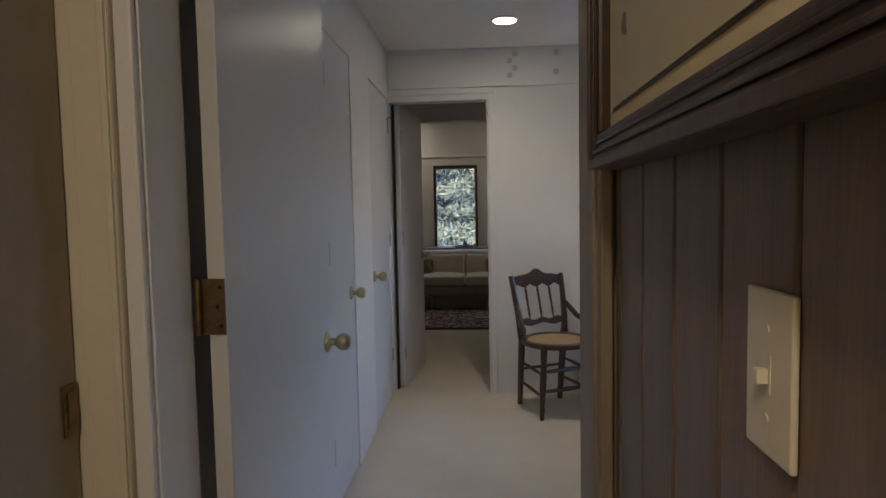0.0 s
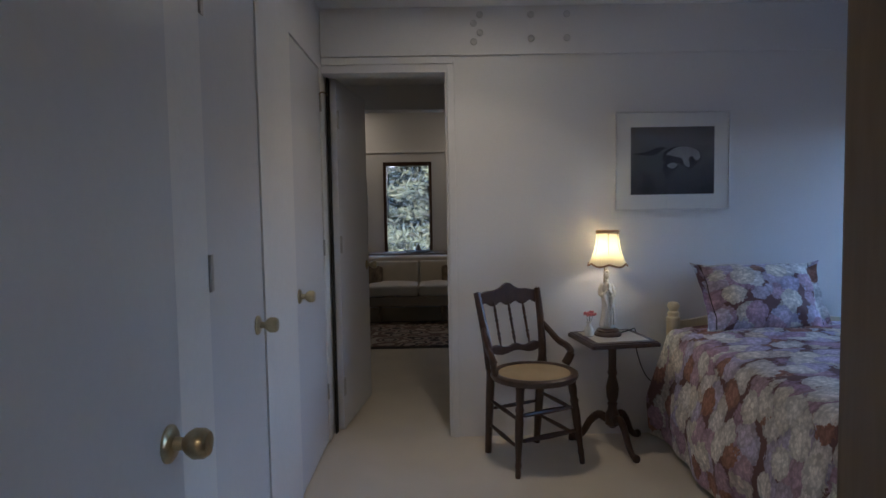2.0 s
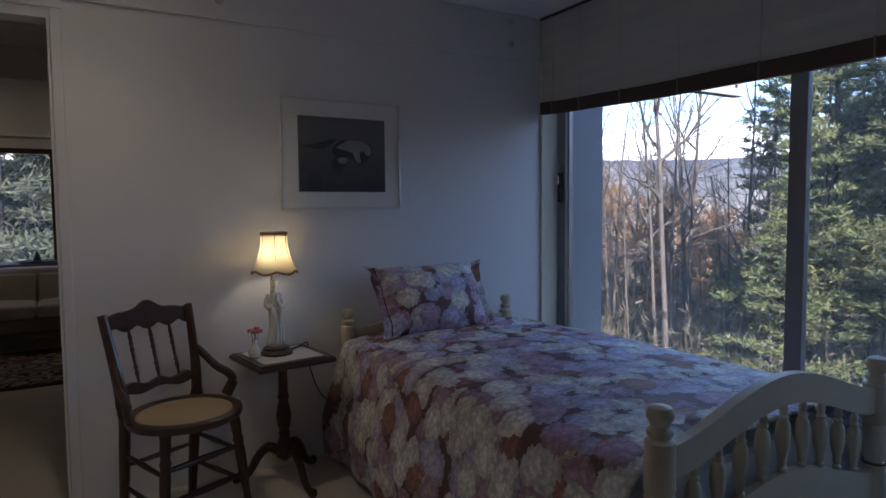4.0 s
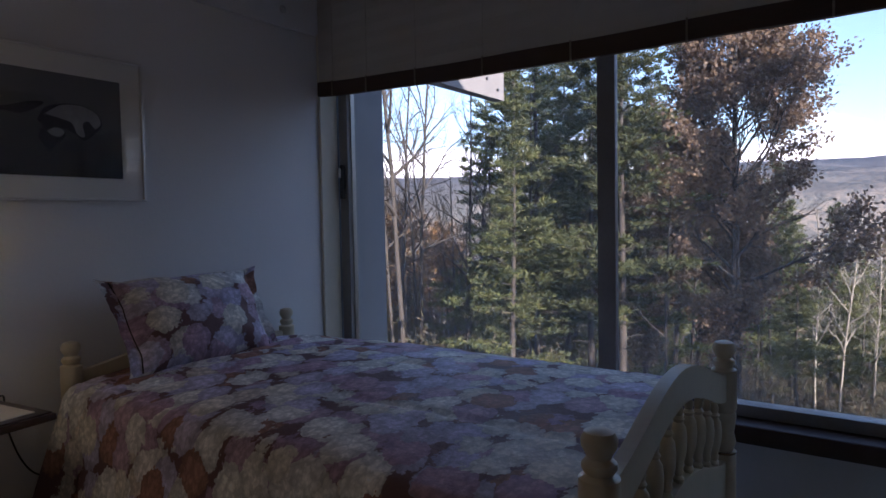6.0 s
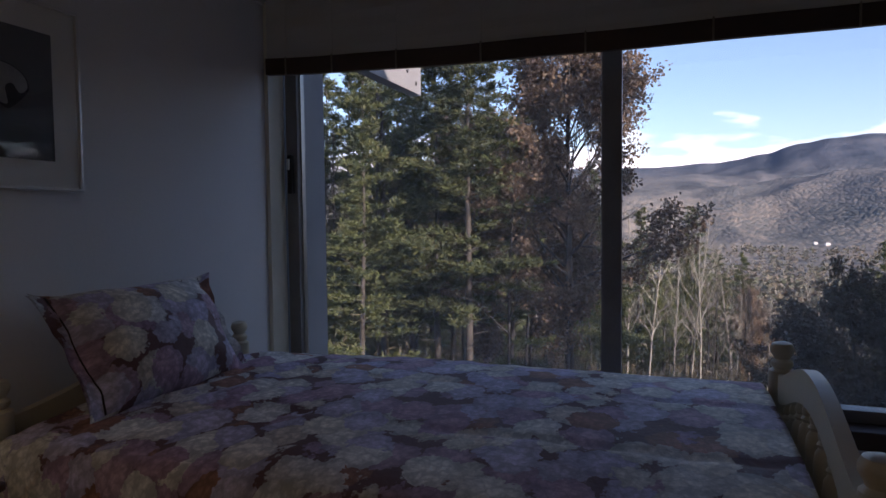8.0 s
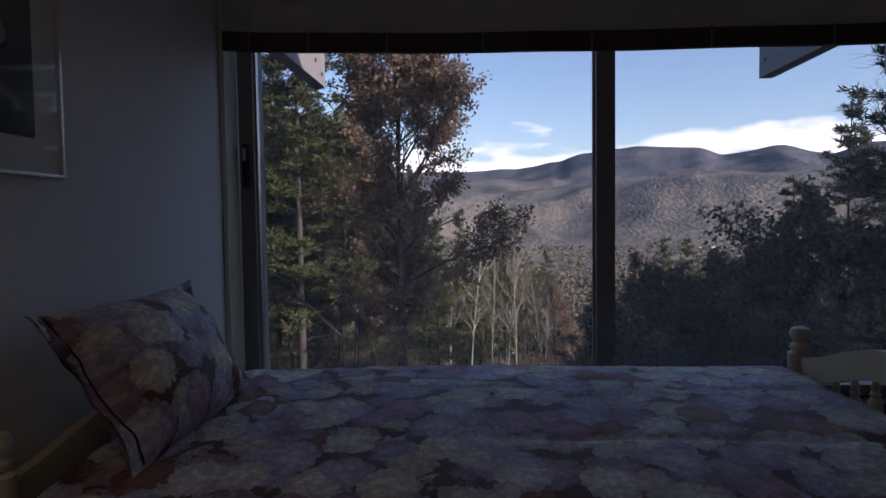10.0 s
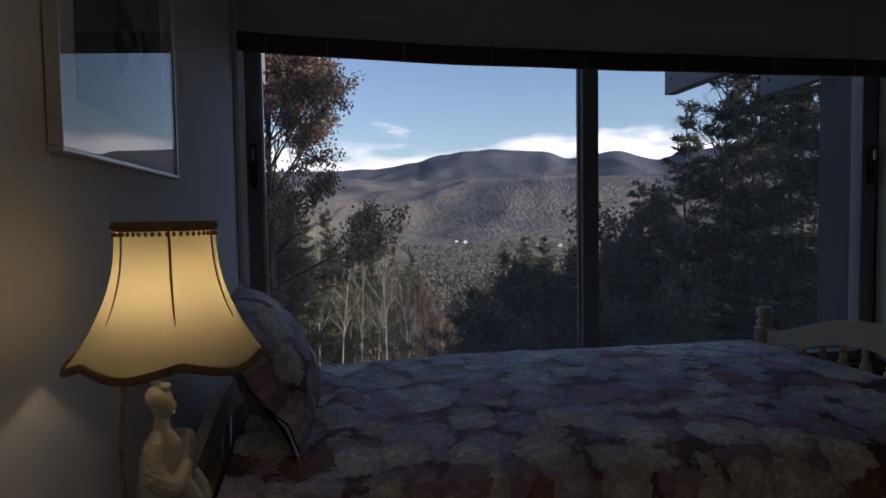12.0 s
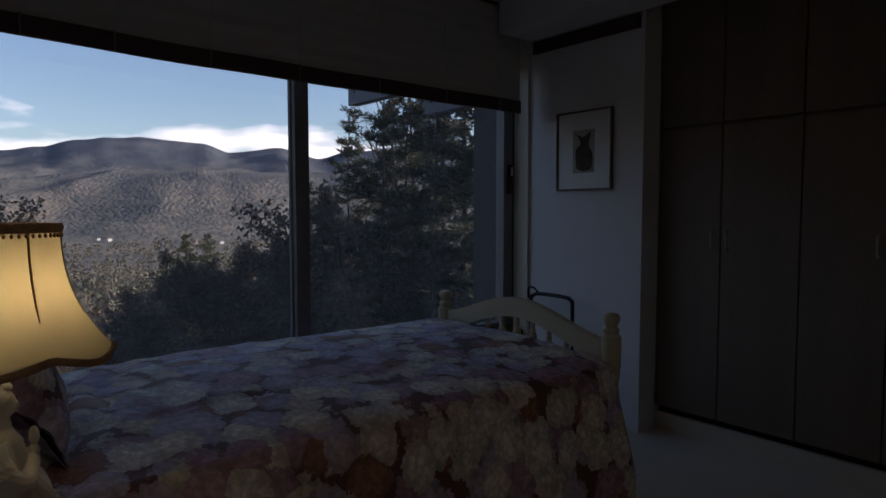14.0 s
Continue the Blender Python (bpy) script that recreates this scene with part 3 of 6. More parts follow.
# ---- bed ----
def floral(name):
    """Cotton printed with crowded hydrangea heads in cream, mauve, lavender and rust."""
    m = bpy.data.materials.new(name)
    m.use_nodes = True
    n, l = m.node_tree.nodes, m.node_tree.links
    b = n["Principled BSDF"]
    b.inputs["Roughness"].default_value = 0.62
    b.inputs["Specular IOR Level"].default_value = 0.3
    tc = n.new("ShaderNodeTexCoord")
    wob = n.new("ShaderNodeTexNoise")
    wob.inputs["Scale"].default_value, wob.inputs["Detail"].default_value = 38, 2
    sub = n.new("ShaderNodeVectorMath")
    sub.operation = "MULTIPLY_ADD"
    sub.inputs[1].default_value = (0.036, 0.036, 0.036)
    l.new(tc.outputs["UV"], wob.inputs["Vector"])
    l.new(wob.outputs["Color"], sub.inputs[0])
    l.new(tc.outputs["UV"], sub.inputs[2])
    heads = n.new("ShaderNodeTexVoronoi")
    heads.inputs["Scale"].default_value = 10.2
    heads.inputs["Randomness"].default_value = 0.9
    rag = n.new("ShaderNodeTexNoise")
    rag.inputs["Scale"].default_value, rag.inputs["Detail"].default_value = 95, 2
    fray = n.new("ShaderNodeVectorMath")
    fray.operation = "MULTIPLY_ADD"
    fray.inputs[1].default_value = (0.020, 0.020, 0.020)
    l.new(tc.outputs["UV"], rag.inputs["Vector"])
    l.new(rag.outputs["Color"], fray.inputs[0])
    l.new(sub.outputs["Vector"], fray.inputs[2])
    sub = fray
    l.new(sub.outputs["Vector"], heads.inputs["Vector"])
    sep = n.new("ShaderNodeSeparateColor")
    l.new(heads.outputs["Color"], sep.inputs["Color"])
    tone = n.new("ShaderNodeValToRGB")
    tone.color_ramp.interpolation = "CONSTANT"
    cols = [(0.0, (0.84, 0.80, 0.72)), (0.16, (0.56, 0.38, 0.48)), (0.30, (0.64, 0.58, 0.74)), (0.45, (0.88, 0.85, 0.80)), (0.58, (0.60, 0.42, 0.50)), (0.70, (0.66, 0.58, 0.70)), (0.82, (0.46, 0.24, 0.17)), (0.91, (0.80, 0.70, 0.58))]
    tone.color_ramp.elements[0].color = (*cols[0][1], 1)
    tone.color_ramp.elements[1].position = cols[1][0]
    tone.color_ramp.elements[1].color = (*cols[1][1], 1)
    for at, c in cols[2:]:
        e = tone.color_ramp.elements.new(at)
        e.color = (*c, 1)
    l.new(sep.outputs["Red"], tone.inputs["Fac"])
    # petals
    pet = n.new("ShaderNodeTexVoronoi")
    pet.inputs["Scale"].default_value = 48
    l.new(sub.outputs["Vector"], pet.inputs["Vector"])
    pr = n.new("ShaderNodeMapRange")
    pr.inputs["From Min"].default_value, pr.inputs["From Max"].default_value = 0.0, 0.75
    pr.inputs["To Min"].default_value, pr.inputs["To Max"].default_value = 1.22, 0.64
    l.new(pet.outputs["Distance"], pr.inputs["Value"])
    mul = n.new("ShaderNodeMixRGB")
    mul.blend_type = "MULTIPLY"
    mul.inputs["Fac"].default_value = 1.0
    l.new(tone.outputs["Color"], mul.inputs["Color1"])
    rim1 = n.new("ShaderNodeMapRange")
    rim1.inputs["From Min"].default_value, rim1.inputs["From Max"].default_value = 0.2, 0.62
    rim1.inputs["To Min"].default_value, rim1.inputs["To Max"].default_value = 1.08, 0.74
    l.new(heads.outputs["Distance"], rim1.inputs["Value"])
    both1 = n.new("ShaderNodeMath")
    both1.operation = "MULTIPLY"
    l.new(rim1.outputs["Result"], both1.inputs[0])
    l.new(pr.outputs["Result"], both1.inputs[1])
    l.new(both1.outputs["Value"], mul.inputs["Color2"])
    # dark leaf ground between the heads
    gap = n.new("ShaderNodeValToRGB")
    gap.color_ramp.elements[0].position, gap.color_ramp.elements[1].position = 0.66, 0.69
    l.new(heads.outputs["Distance"], gap.inputs["Fac"])
    leaf = n.new("ShaderNodeMixRGB")
    leaf.inputs["Color2"].default_value = (0.16, 0.085, 0.08, 1)
    l.new(gap.outputs["Color"], leaf.inputs["Fac"])
    l.new(mul.outputs["Color"], leaf.inputs["Color1"])
    # a second scatter of rounder heads laid over the first
    mp2 = n.new("ShaderNodeMapping")
    mp2.inputs["Location"].default_value = (7.31, 2.77, 0)
    mp2.inputs["Rotation"].default_value = (0, 0, 0.6)
    l.new(sub.outputs["Vector"], mp2.inputs["Vector"])
    over = n.new("ShaderNodeTexVoronoi")
    over.inputs["Scale"].default_value = 7.2
    over.inputs["Randomness"].default_value = 0.8
    l.new(mp2.outputs["Vector"], over.inputs["Vector"])
    sep2 = n.new("ShaderNodeSeparateColor")
    l.new(over.outputs["Color"], sep2.inputs["Color"])
    tone2 = n.new("ShaderNodeValToRGB")
    tone2.color_ramp.interpolation = "CONSTANT"
    for k, (at, c) in enumerate(((0.0, (0.90, 0.87, 0.80)), (0.30, (0.58, 0.38, 0.46)), (0.45, (0.70, 0.64, 0.78)), (0.62, (0.88, 0.82, 0.70)), (0.86, (0.42, 0.21, 0.15)))):
        e = tone2.color_ramp.elements[k] if k < 2 else tone2.color_ramp.elements.new(at)
        e.position, e.color = at, (*c, 1)
    l.new(sep2.outputs["Green"], tone2.inputs["Fac"])
    rim = n.new("ShaderNodeMapRange")
    rim.inputs["From Min"].default_value, rim.inputs["From Max"].default_value = 0.15, 0.46
    rim.inputs["To Min"].default_value, rim.inputs["To Max"].default_value = 1.10, 0.80
    l.new(over.outputs["Distance"], rim.inputs["Value"])
    both = n.new("ShaderNodeMath")
    both.operation = "MULTIPLY"
    l.new(rim.outputs["Result"], both.inputs[0])
    l.new(pr.outputs["Result"], both.inputs[1])
    mul2 = n.new("ShaderNodeMixRGB")
    mul2.blend_type = "MULTIPLY"
    mul2.inputs["Fac"].default_value = 1.0
    l.new(tone2.outputs["Color"], mul2.inputs["Color1"])
    l.new(both.outputs["Value"], mul2.inputs["Color2"])
    cover = n.new("ShaderNodeValToRGB")
    cover.color_ramp.elements[0].position, cover.color_ramp.elements[1].position = 0.440, 0.452
    cover.color_ramp.elements[0].color, cover.color_ramp.elements[1].color = (1, 1, 1, 1), (0, 0, 0, 1)
    l.new(over.outputs["Distance"], cover.inputs["Fac"])
    laid = n.new("ShaderNodeMixRGB")
    l.new(cover.outputs["Color"], laid.inputs["Fac"])
    l.new(leaf.outputs["Color"], laid.inputs["Color1"])
    l.new(mul2.outputs["Color"], laid.inputs["Color2"])
    # faded wash
    wash = n.new("ShaderNodeTexNoise")
    wash.inputs["Scale"].default_value, wash.inputs["Detail"].default_value = 3.0, 3
    l.new(tc.outputs["UV"], wash.inputs["Vector"])
    fade = n.new("ShaderNodeMixRGB")
    fade.blend_type = "MULTIPLY"
    fade.inputs["Fac"].default_value = 0.25
    l.new(laid.outputs["Color"], fade.inputs["Color1"])
    wr = n.new("ShaderNodeValToRGB")
    wr.color_ramp.elements[0].color, wr.color_ramp.elements[1].color = (0.74, 0.68, 0.74, 1), (1, 1, 1, 1)
    wr.color_ramp.elements[0].position, wr.color_ramp.elements[1].position = 0.35, 0.6
    l.new(wash.outputs["Fac"], wr.inputs["Fac"])
    l.new(wr.outputs["Color"], fade.inputs["Color2"])
    l.new(fade.outputs["Color"], b.inputs["Base Color"])
    weave = n.new("ShaderNodeTexNoise")
    weave.inputs["Scale"].default_value = 70
    l.new(tc.outputs["UV"], weave.inputs["Vector"])
    bp = n.new("ShaderNodeBump")
    bp.inputs["Strength"].default_value, bp.inputs["Distance"].default_value = 0.25, 0.006
    l.new(weave.outputs["Fac"], bp.inputs["Height"])
    l.new(bp.outputs["Normal"], b.inputs["Normal"])
    return m


FLORAL = floral("floral_cotton")
BX0, BX1, BY0, BY1 = 1.686, 2.652, -0.085, -2.032


def grid_mesh(name, fn, nu, nv, material, parent=None, label=""):
    """A sheet: fn(u, v) gives a place and a uv for u, v from 0 to 1."""
    me = bpy.data.meshes.new(name)
    verts, uvs, faces = [], [], []
    for j in range(nv + 1):
        for i in range(nu + 1):
            p, t = fn(i / nu, j / nv)
            verts.append(p)
            uvs.append(t)
    for j in range(nv):
        for i in range(nu):
            a = j * (nu + 1) + i
            faces.append((a, a + 1, a + nu + 2, a + nu + 1))
    me.from_pydata(verts, [], faces)
    lay = me.uv_layers.new(name="UVMap")
    for lp in me.loops:
        lay.data[lp.index].uv = uvs[lp.vertex_index]
    me.shade_smooth()
    me.materials.append(material)
    ob = new(name, me)
    ob.parent = parent
    if label:
        ob["label"] = label
    return ob


bed = base("bed", pose(0, 0, 0), "cream painted wooden single bed with turned posts and spindles", "bed")
def post_profile(h):
    return [(0.026, 0.0), (0.032, 0.02), (0.034, 0.10), (0.026, 0.13), (0.033, 0.16), (0.034, h - 0.34), (0.025, h - 0.325), (0.034, h - 0.30), (0.028, h - 0.27), (0.033, h - 0.235), (0.034, h - 0.215), (0.030, h - 0.21),
            (0.036, h - 0.20), (0.036, h - 0.085), (0.024, h - 0.078), (0.031, h - 0.068), (0.030, h - 0.058), (0.021, h - 0.050), (0.023, h - 0.044), (0.031, h - 0.030), (0.032, h - 0.018), (0.026, h - 0.005), (0.012, h)]
for px, py, h in ((BX0, BY0, 0.758), (BX1, BY0, 0.758), (BX0, BY1, 0.800), (BX1, BY1, 0.790)):
    part("bed_post", lathe(post_profile(h), 22, (px, py, 0)), CREAMPAINT, bed, smooth=True)
    part("post_ring", lathe([(0.0345, h - 0.333), (0.0352, h - 0.330), (0.0345, h - 0.327)], 22, (px, py, 0)), OLDBRASS, bed, "dark line round the post", smooth=True)


def arch(x0, x1, low, high, drop, n=26):
    """Outline of a rail with a bowed top, flat at its ends."""
    def top(u):
        w = math.sin(math.pi * u)
        return low + (high - low) * (w ** 1.6)
    up = [(x0 + (x1 - x0) * i / n, top(i / n)) for i in range(n + 1)]
    down = [(x, z - drop) for x, z in reversed(up)]
    return up + down, top


a, b = BX0 + 0.030, BX1 - 0.030
outline, ftop = arch(a, b, 0.700, 0.805, 0.082)
part("foot_rail", slab(outline, 0.030, "y", BY1 - 0.015, 0.006), CREAMPAINT, bed, "bowed top rail of the footboard")
low_pts = [(a, 0.20)] + [(b, 0.20)] + [(b - (b - a) * i / 26, 0.44 + 0.095 * math.sin(math.pi * (1 - i / 26)) ** 1.6) for i in range(27)]
part("foot_panel", slab(low_pts, 0.024, "y", BY1 - 0.012, 0.004), CREAMPAINT, bed, "bowed footboard panel")
for i in range(1, 10):
    u = i / 10
    x = a + (b - a) * u
    z0 = 0.44 + 0.095 * math.sin(math.pi * u) ** 1.6 - 0.006
    z1 = ftop(u) - 0.078
    L = z1 - z0
    prof = [(0.007, 0), (0.010, 0.02 * L), (0.013, 0.08 * L), (0.008, 0.12 * L), (0.012, 0.16 * L), (0.010, 0.22 * L), (0.018, 0.40 * L), (0.020, 0.56 * L), (0.017, 0.70 * L), (0.010, 0.76 * L), (0.014, 0.80 * L), (0.009, 0.84 * L), (0.012, 0.90 * L), (0.006, L)]
    part("spindle", lathe(prof, 14, (x, BY1, z0)), CREAMPAINT, bed, smooth=True)
outline, htop = arch(a, b, 0.655, 0.72, 0.085)
part("head_rail", slab(outline, 0.026, "y", BY0 - 0.013, 0.006), CREAMPAINT, bed, "bowed top rail of the headboard")
for u in (0.12, 0.24, 0.36, 0.5, 0.64, 0.76, 0.88):
    x = a + (b - a) * u
    part("spindle", lathe([(0.010, 0), (0.017, 0.1), (0.010, 0.2), (0.007, 0.245 + 0.055 * math.sin(math.pi * u))], 12, (x, BY0, 0.34)), CREAMPAINT, bed, smooth=True)
part("head_panel", box(a, b, BY0 - 0.011, BY0 + 0.011, 0.22, 0.342, 0.004), CREAMPAINT, bed)
for x in (BX0 + 0.02, BX1 - 0.044):
    part("side_rail", box(x, x + 0.024, BY1 + 0.035, BY0 - 0.035, 0.20, 0.33, 0.004), CREAMPAINT, bed)
mattress = tagged(part("mattress", box(BX0 + 0.05, BX1 - 0.05, BY1 + 0.06, BY0 - 0.06, 0.331, 0.585, 0.04, 3), WALL), "white single mattress under the bedspread", "mattress")

# bedspread: top, west drop to the floor, east drop
TY0, TY1 = -0.150, -1.985
def spread(u, v):
    y = TY0 + (TY1 - TY0) * v
    s = u * 2.24 - 0.62          # metres across the cloth, zero at the west edge of the mattress
    W = 1.02
    soft = 0.006 * noise.noise((s * 3.0, y * 3.2, 0.5)) + 0.004 * noise.noise((s * 9, y * 11, 3.1))
    quilt = -0.006 * math.exp(-((s - 0.30) / 0.012) ** 2) - 0.006 * math.exp(-((s - 0.68) / 0.012) ** 2)
    crown = 0.612 + 0.028 * math.sin(math.pi * max(0, min(1, s / W))) ** 0.6 + 0.024 * max(0, min(1, s / W)) * min(1, v * 3)
    ripple = 0.0085 * math.sin(y * 46 + s * 13 + 3.0 * noise.noise((s * 4, y * 4, 9.0))) * (0.25 + math.exp(-(v / 0.30) ** 2)) * (0.6 + 0.8 * noise.noise((s * 5, y * 3, 1.0)))
    if s < 0:
        d = -s
        r = 0.07
        if d < r * 1.57:
            ang = d / r
            x, z = 1.690 - r * math.sin(ang) * 0.8, crown - r * (1 - math.cos(ang))
        else:
            k = d - r * 1.57
            fold = 0.020 * math.sin(y * 9.5 + 1.1 * math.sin(y * 4.0)) + 0.010 * math.sin(y * 21 + 1)
            x = 1.634 - 0.07 * min(1, k / 0.3) + 0.02 * max(0, k - 0.3) / 0.2 + fold * min(1, k / 0.35) + soft
            z = crown - r - k * 0.985
        z = max(z, 0.012)
    elif s > W:
        d = s - W
        r = 0.05
        x = 2.702 + r * math.sin(min(1.57, d / r)) * 0.7 + 0.01 * math.sin(y * 12) * min(1, d / 0.3)
        # the corner at the foot flares out beside the post
        x += 0.20 * max(0, (v - 0.88) / 0.12) ** 1.5 * math.sin(min(1, d / 0.42) * math.pi * 0.62)
        z = crown - (r * (1 - math.cos(min(1.57, d / r))) + max(0, d - r * 1.57) * (0.97 - 0.35 * max(0, (v - 0.88) / 0.12)))
    else:
        x = 1.690 + s * (1.012 / W)
        z = crown + soft + quilt + ripple
    if s <= 0:
        # rounded corner of the cloth at the head
        y -= 0.03 * math.sin(min(1, -s / 0.5) * 1.57) * math.exp(-(v / 0.1) ** 2) * -1.6
    return (x, y, z), (s * 0.95, y)
sp = grid_mesh("bedspread", spread, 112, 128, FLORAL)
sol = sp.modifiers.new("thickness", "SOLIDIFY")
sol.thickness, sol.offset = 0.012, -1
tagged(sp, "quilted floral bedspread in mauve, cream and rust, draped to the floor", "bedspread")
# dark piping along the head edge
pip = []
for i in range(0, 61):
    (x, y, z), _ = spread(i / 60 * 0.55, 0.0)
    pip.append((x - 0.001, y + 0.006, z + 0.001))
pp = part("piping", tube(pip, 0.005, 6), shader("dark_piping", (0.035, 0.022, 0.024), 0.7, vary=0.1, bump=0), sp, "dark piped hem", smooth=True)
pip = []
for i in range(0, 41):
    (x, y, z), _ = spread(0.735 + i / 40 * 0.265, 1.0)
    pip.append((x + 0.001, y - 0.006, z + 0.001))
part("piping", tube(pip, 0.005, 6), pp.data.materials[0], sp, "dark piped hem", smooth=True)

# pillow in a matching sham, leaning on the headboard
PB, PT = Vector((2.108, -0.300, 0.632)), Vector((2.116, -0.085, 0.962))
pil = base("pillow", pose(0, 0, 0), "plump pillow in a floral sham with dark piping, leaning upright", "pillow")
pup = (PT - PB)
pnx = Vector((1, 0, 0))
pout = pup.cross(pnx).normalized()
if pout.y > 0:
    pout = -pout
def sham(side):
    def fn(u, v):
        a, b = 2 * u - 1, 2 * v - 1
        inner = max(0.0, 1 - (abs(a) / 0.87) ** 2.8) * max(0.0, 1 - abs(b) ** 2.6)
        # drawn-in edges between pointed corners, a flat flange at the sides
        wx = (0.318 + 0.020 * v) * (1 - 0.05 * (1 - b * b)) + 0.014 * (abs(a) * abs(b)) ** 6
        hz = 0.5 * (1 - (0.09 if b > 0 else 0.02) * (1 - abs(a) ** 2.2))
        p = PB + pup * (0.5 + b * hz) + pnx * (a * wx)
        puff = 0.105 * inner ** 0.55
        crease = 0.006 * math.sin(a * 9 + b * 5) * (1 - inner) + 0.010 * noise.noise((a * 2.4, b * 2.2, side * 2.0)) + 0.005 * noise.noise((a * 7, b * 7, side))
        curl = 0.030 * max(0.0, abs(a) - 0.87) / 0.13 * (0.3 + 0.7 * noise.noise((b * 2.5, a, 3.0)))
        p = p + pout * (side * (puff * (1.0 if side > 0 else 0.45) + 0.0025) + crease + curl)
        return tuple(p), (u * 0.66 + 3.1, v * 0.44 + 1.7)
    return fn
grid_mesh("sham_front", sham(1), 48, 36, FLORAL, pil)
grid_mesh("sham_back", sham(-1), 48, 36, FLORAL, pil)
for u in (0.065, 0.935):
    seam_line = [Vector(sham(1)(u, 0.02 + 0.96 * i / 30)[0]) + pout * 0.001 for i in range(31)]
    part("piping", tube(seam_line, 0.0034, 6), pp.data.materials[0], pil, "dark piped seam", smooth=True)

# ---- chair ----
def chair():
    c = base("side_chair", pose(0.865, -0.33, 0, 0, 0, 25.0), "dark carved wooden chair with a round cane seat and curved arms", "chair")
    cx, cy, rx, ry, sz = 0.0, -0.035, 0.212, 0.205, 0.462
    ring = bmesh.new()
    n = 40
    rings = []
    for i in range(n):
        q = 2 * math.pi * i / n
        row = []
        for dr, dz in ((-0.030, 0.006), (-0.022, 0.014), (-0.006, 0.016), (0.008, 0.008), (0.010, -0.006), (0.002, -0.020), (-0.030, -0.022)):
            row.append(ring.verts.new((cx + (rx + dr) * math.cos(q), cy + (ry + dr) * math.sin(q), sz + dz - 0.012)))
        rings.append(row)
    for i in range(n):
        p, r = rings[i], rings[(i + 1) % n]
        for k in range(7):
            m = (k + 1) % 7
            ring.faces.new((p[k], r[k], r[m], p[m]))
    part("seat_frame", ring, DARKWOOD, c, smooth=True)
    part("seat", lathe([(0.97, -0.012), (0.98, -0.006), (0.9, -0.003), (0.5, -0.006), (0.02, -0.008)], 40, (cx, cy, sz), sx=rx - 0.022, sy=ry - 0.022), CANE, c, "woven tan cane seat", smooth=True)
    def turned(p0, p1, name="leg"):
        p0, p1 = Vector(p0), Vector(p1)
        ts = [0, 0.03, 0.10, 0.14, 0.18, 0.24, 0.45, 0.62, 0.70, 0.74, 0.78, 0.86, 0.94, 0.97, 1]
        rs = [0.011, 0.014, 0.013, 0.017, 0.013, 0.015, 0.020, 0.021, 0.018, 0.022, 0.017, 0.021, 0.020, 0.023, 0.018]
        part(name, tube([p0.lerp(p1, t) for t in ts], rs, 12), DARKWOOD, c, smooth=True)
    FL, FR, BL, BR = (-0.19, -0.175, 0), (0.19, -0.175, 0), (-0.152, 0.170, 0), (0.152, 0.170, 0)
    turned(FL, (-0.150, -0.140, sz - 0.03))
    turned(FR, (0.150, -0.140, sz - 0.03))
    for s in (-1, 1):
        line = spline([(s * 0.152, 0.175, 0), (s * 0.155, 0.150, 0.25), (s * 0.160, 0.128, sz), (s * 0.172, 0.150, 0.62), (s * 0.188, 0.212, 0.845)], 6)
        part("back_leg", tube(line, [0.016 + 0.006 * math.sin(math.pi * i / (len(line) - 1)) for i in range(len(line))], 10, flat=1.25), DARKWOOD, c, smooth=True)
    def back_y(z):
        return 0.128 + (z - sz) * 0.09 + max(0, z - 0.55) * 0.19
    # carved crest rail
    w = 0.186
    n = 28
    top, bot = [], []
    for i in range(n + 1):
        u = -1 + 2 * i / n
        hump = 0.038 * math.exp(-(u / 0.42) ** 2) + 0.010 * math.cos(3 * math.pi * u) * (1 - u * u)
        top.append((u * w, 0.838 + hump))
        bot.append((u * w, 0.772 + 0.030 * (1 - abs(math.cos(2 * math.pi * (u + 1) * 0.5 * 2))) - 0.008))
    crest = slab(top + bot[::-1], 0.020, "y", -0.010, 0.003)
    bmesh.ops.transform(crest, matrix=Matrix.Translation((0, back_y(0.80) + 0.012, 0)) , verts=crest.verts)
    part("crest_rail", crest, DARKWOOD, c, "carved wavy crest rail", smooth=False)
    top, bot = [], []
    for i in range(n + 1):
        u = -1 + 2 * i / n
        top.append((u * (w - 0.012), 0.555 + 0.020 * abs(math.cos(1.5 * math.pi * u)) ** 2))
        bot.append((u * (w - 0.012), 0.530 + 0.008 * math.cos(2 * math.pi * u)))
    lowr = slab(top + bot[::-1], 0.018, "y", -0.009, 0.003)
    bmesh.ops.transform(lowr, matrix=Matrix.Translation((0, back_y(0.545), 0)), verts=lowr.verts)
    part("lower_rail", lowr, DARKWOOD, c, "wavy lower back rail")
    for x in (-0.088, 0.0, 0.088):
        z0, z1 = 0.560, 0.785
        ps = [(x, back_y(z0 + (z1 - z0) * t) + 0.006 * t, z0 + (z1 - z0) * t) for t in (0, .12, .2, .26, .30, .34, .5, .56, .60, .64, .72, .76, .80, .9, 1)]
        part("spindle", tube(ps, [.005, .006, .009, .006, .011, .006, .008, .006, .011, .006, .009, .006, .009, .006, .004], 8), DARKWOOD, c, smooth=True)
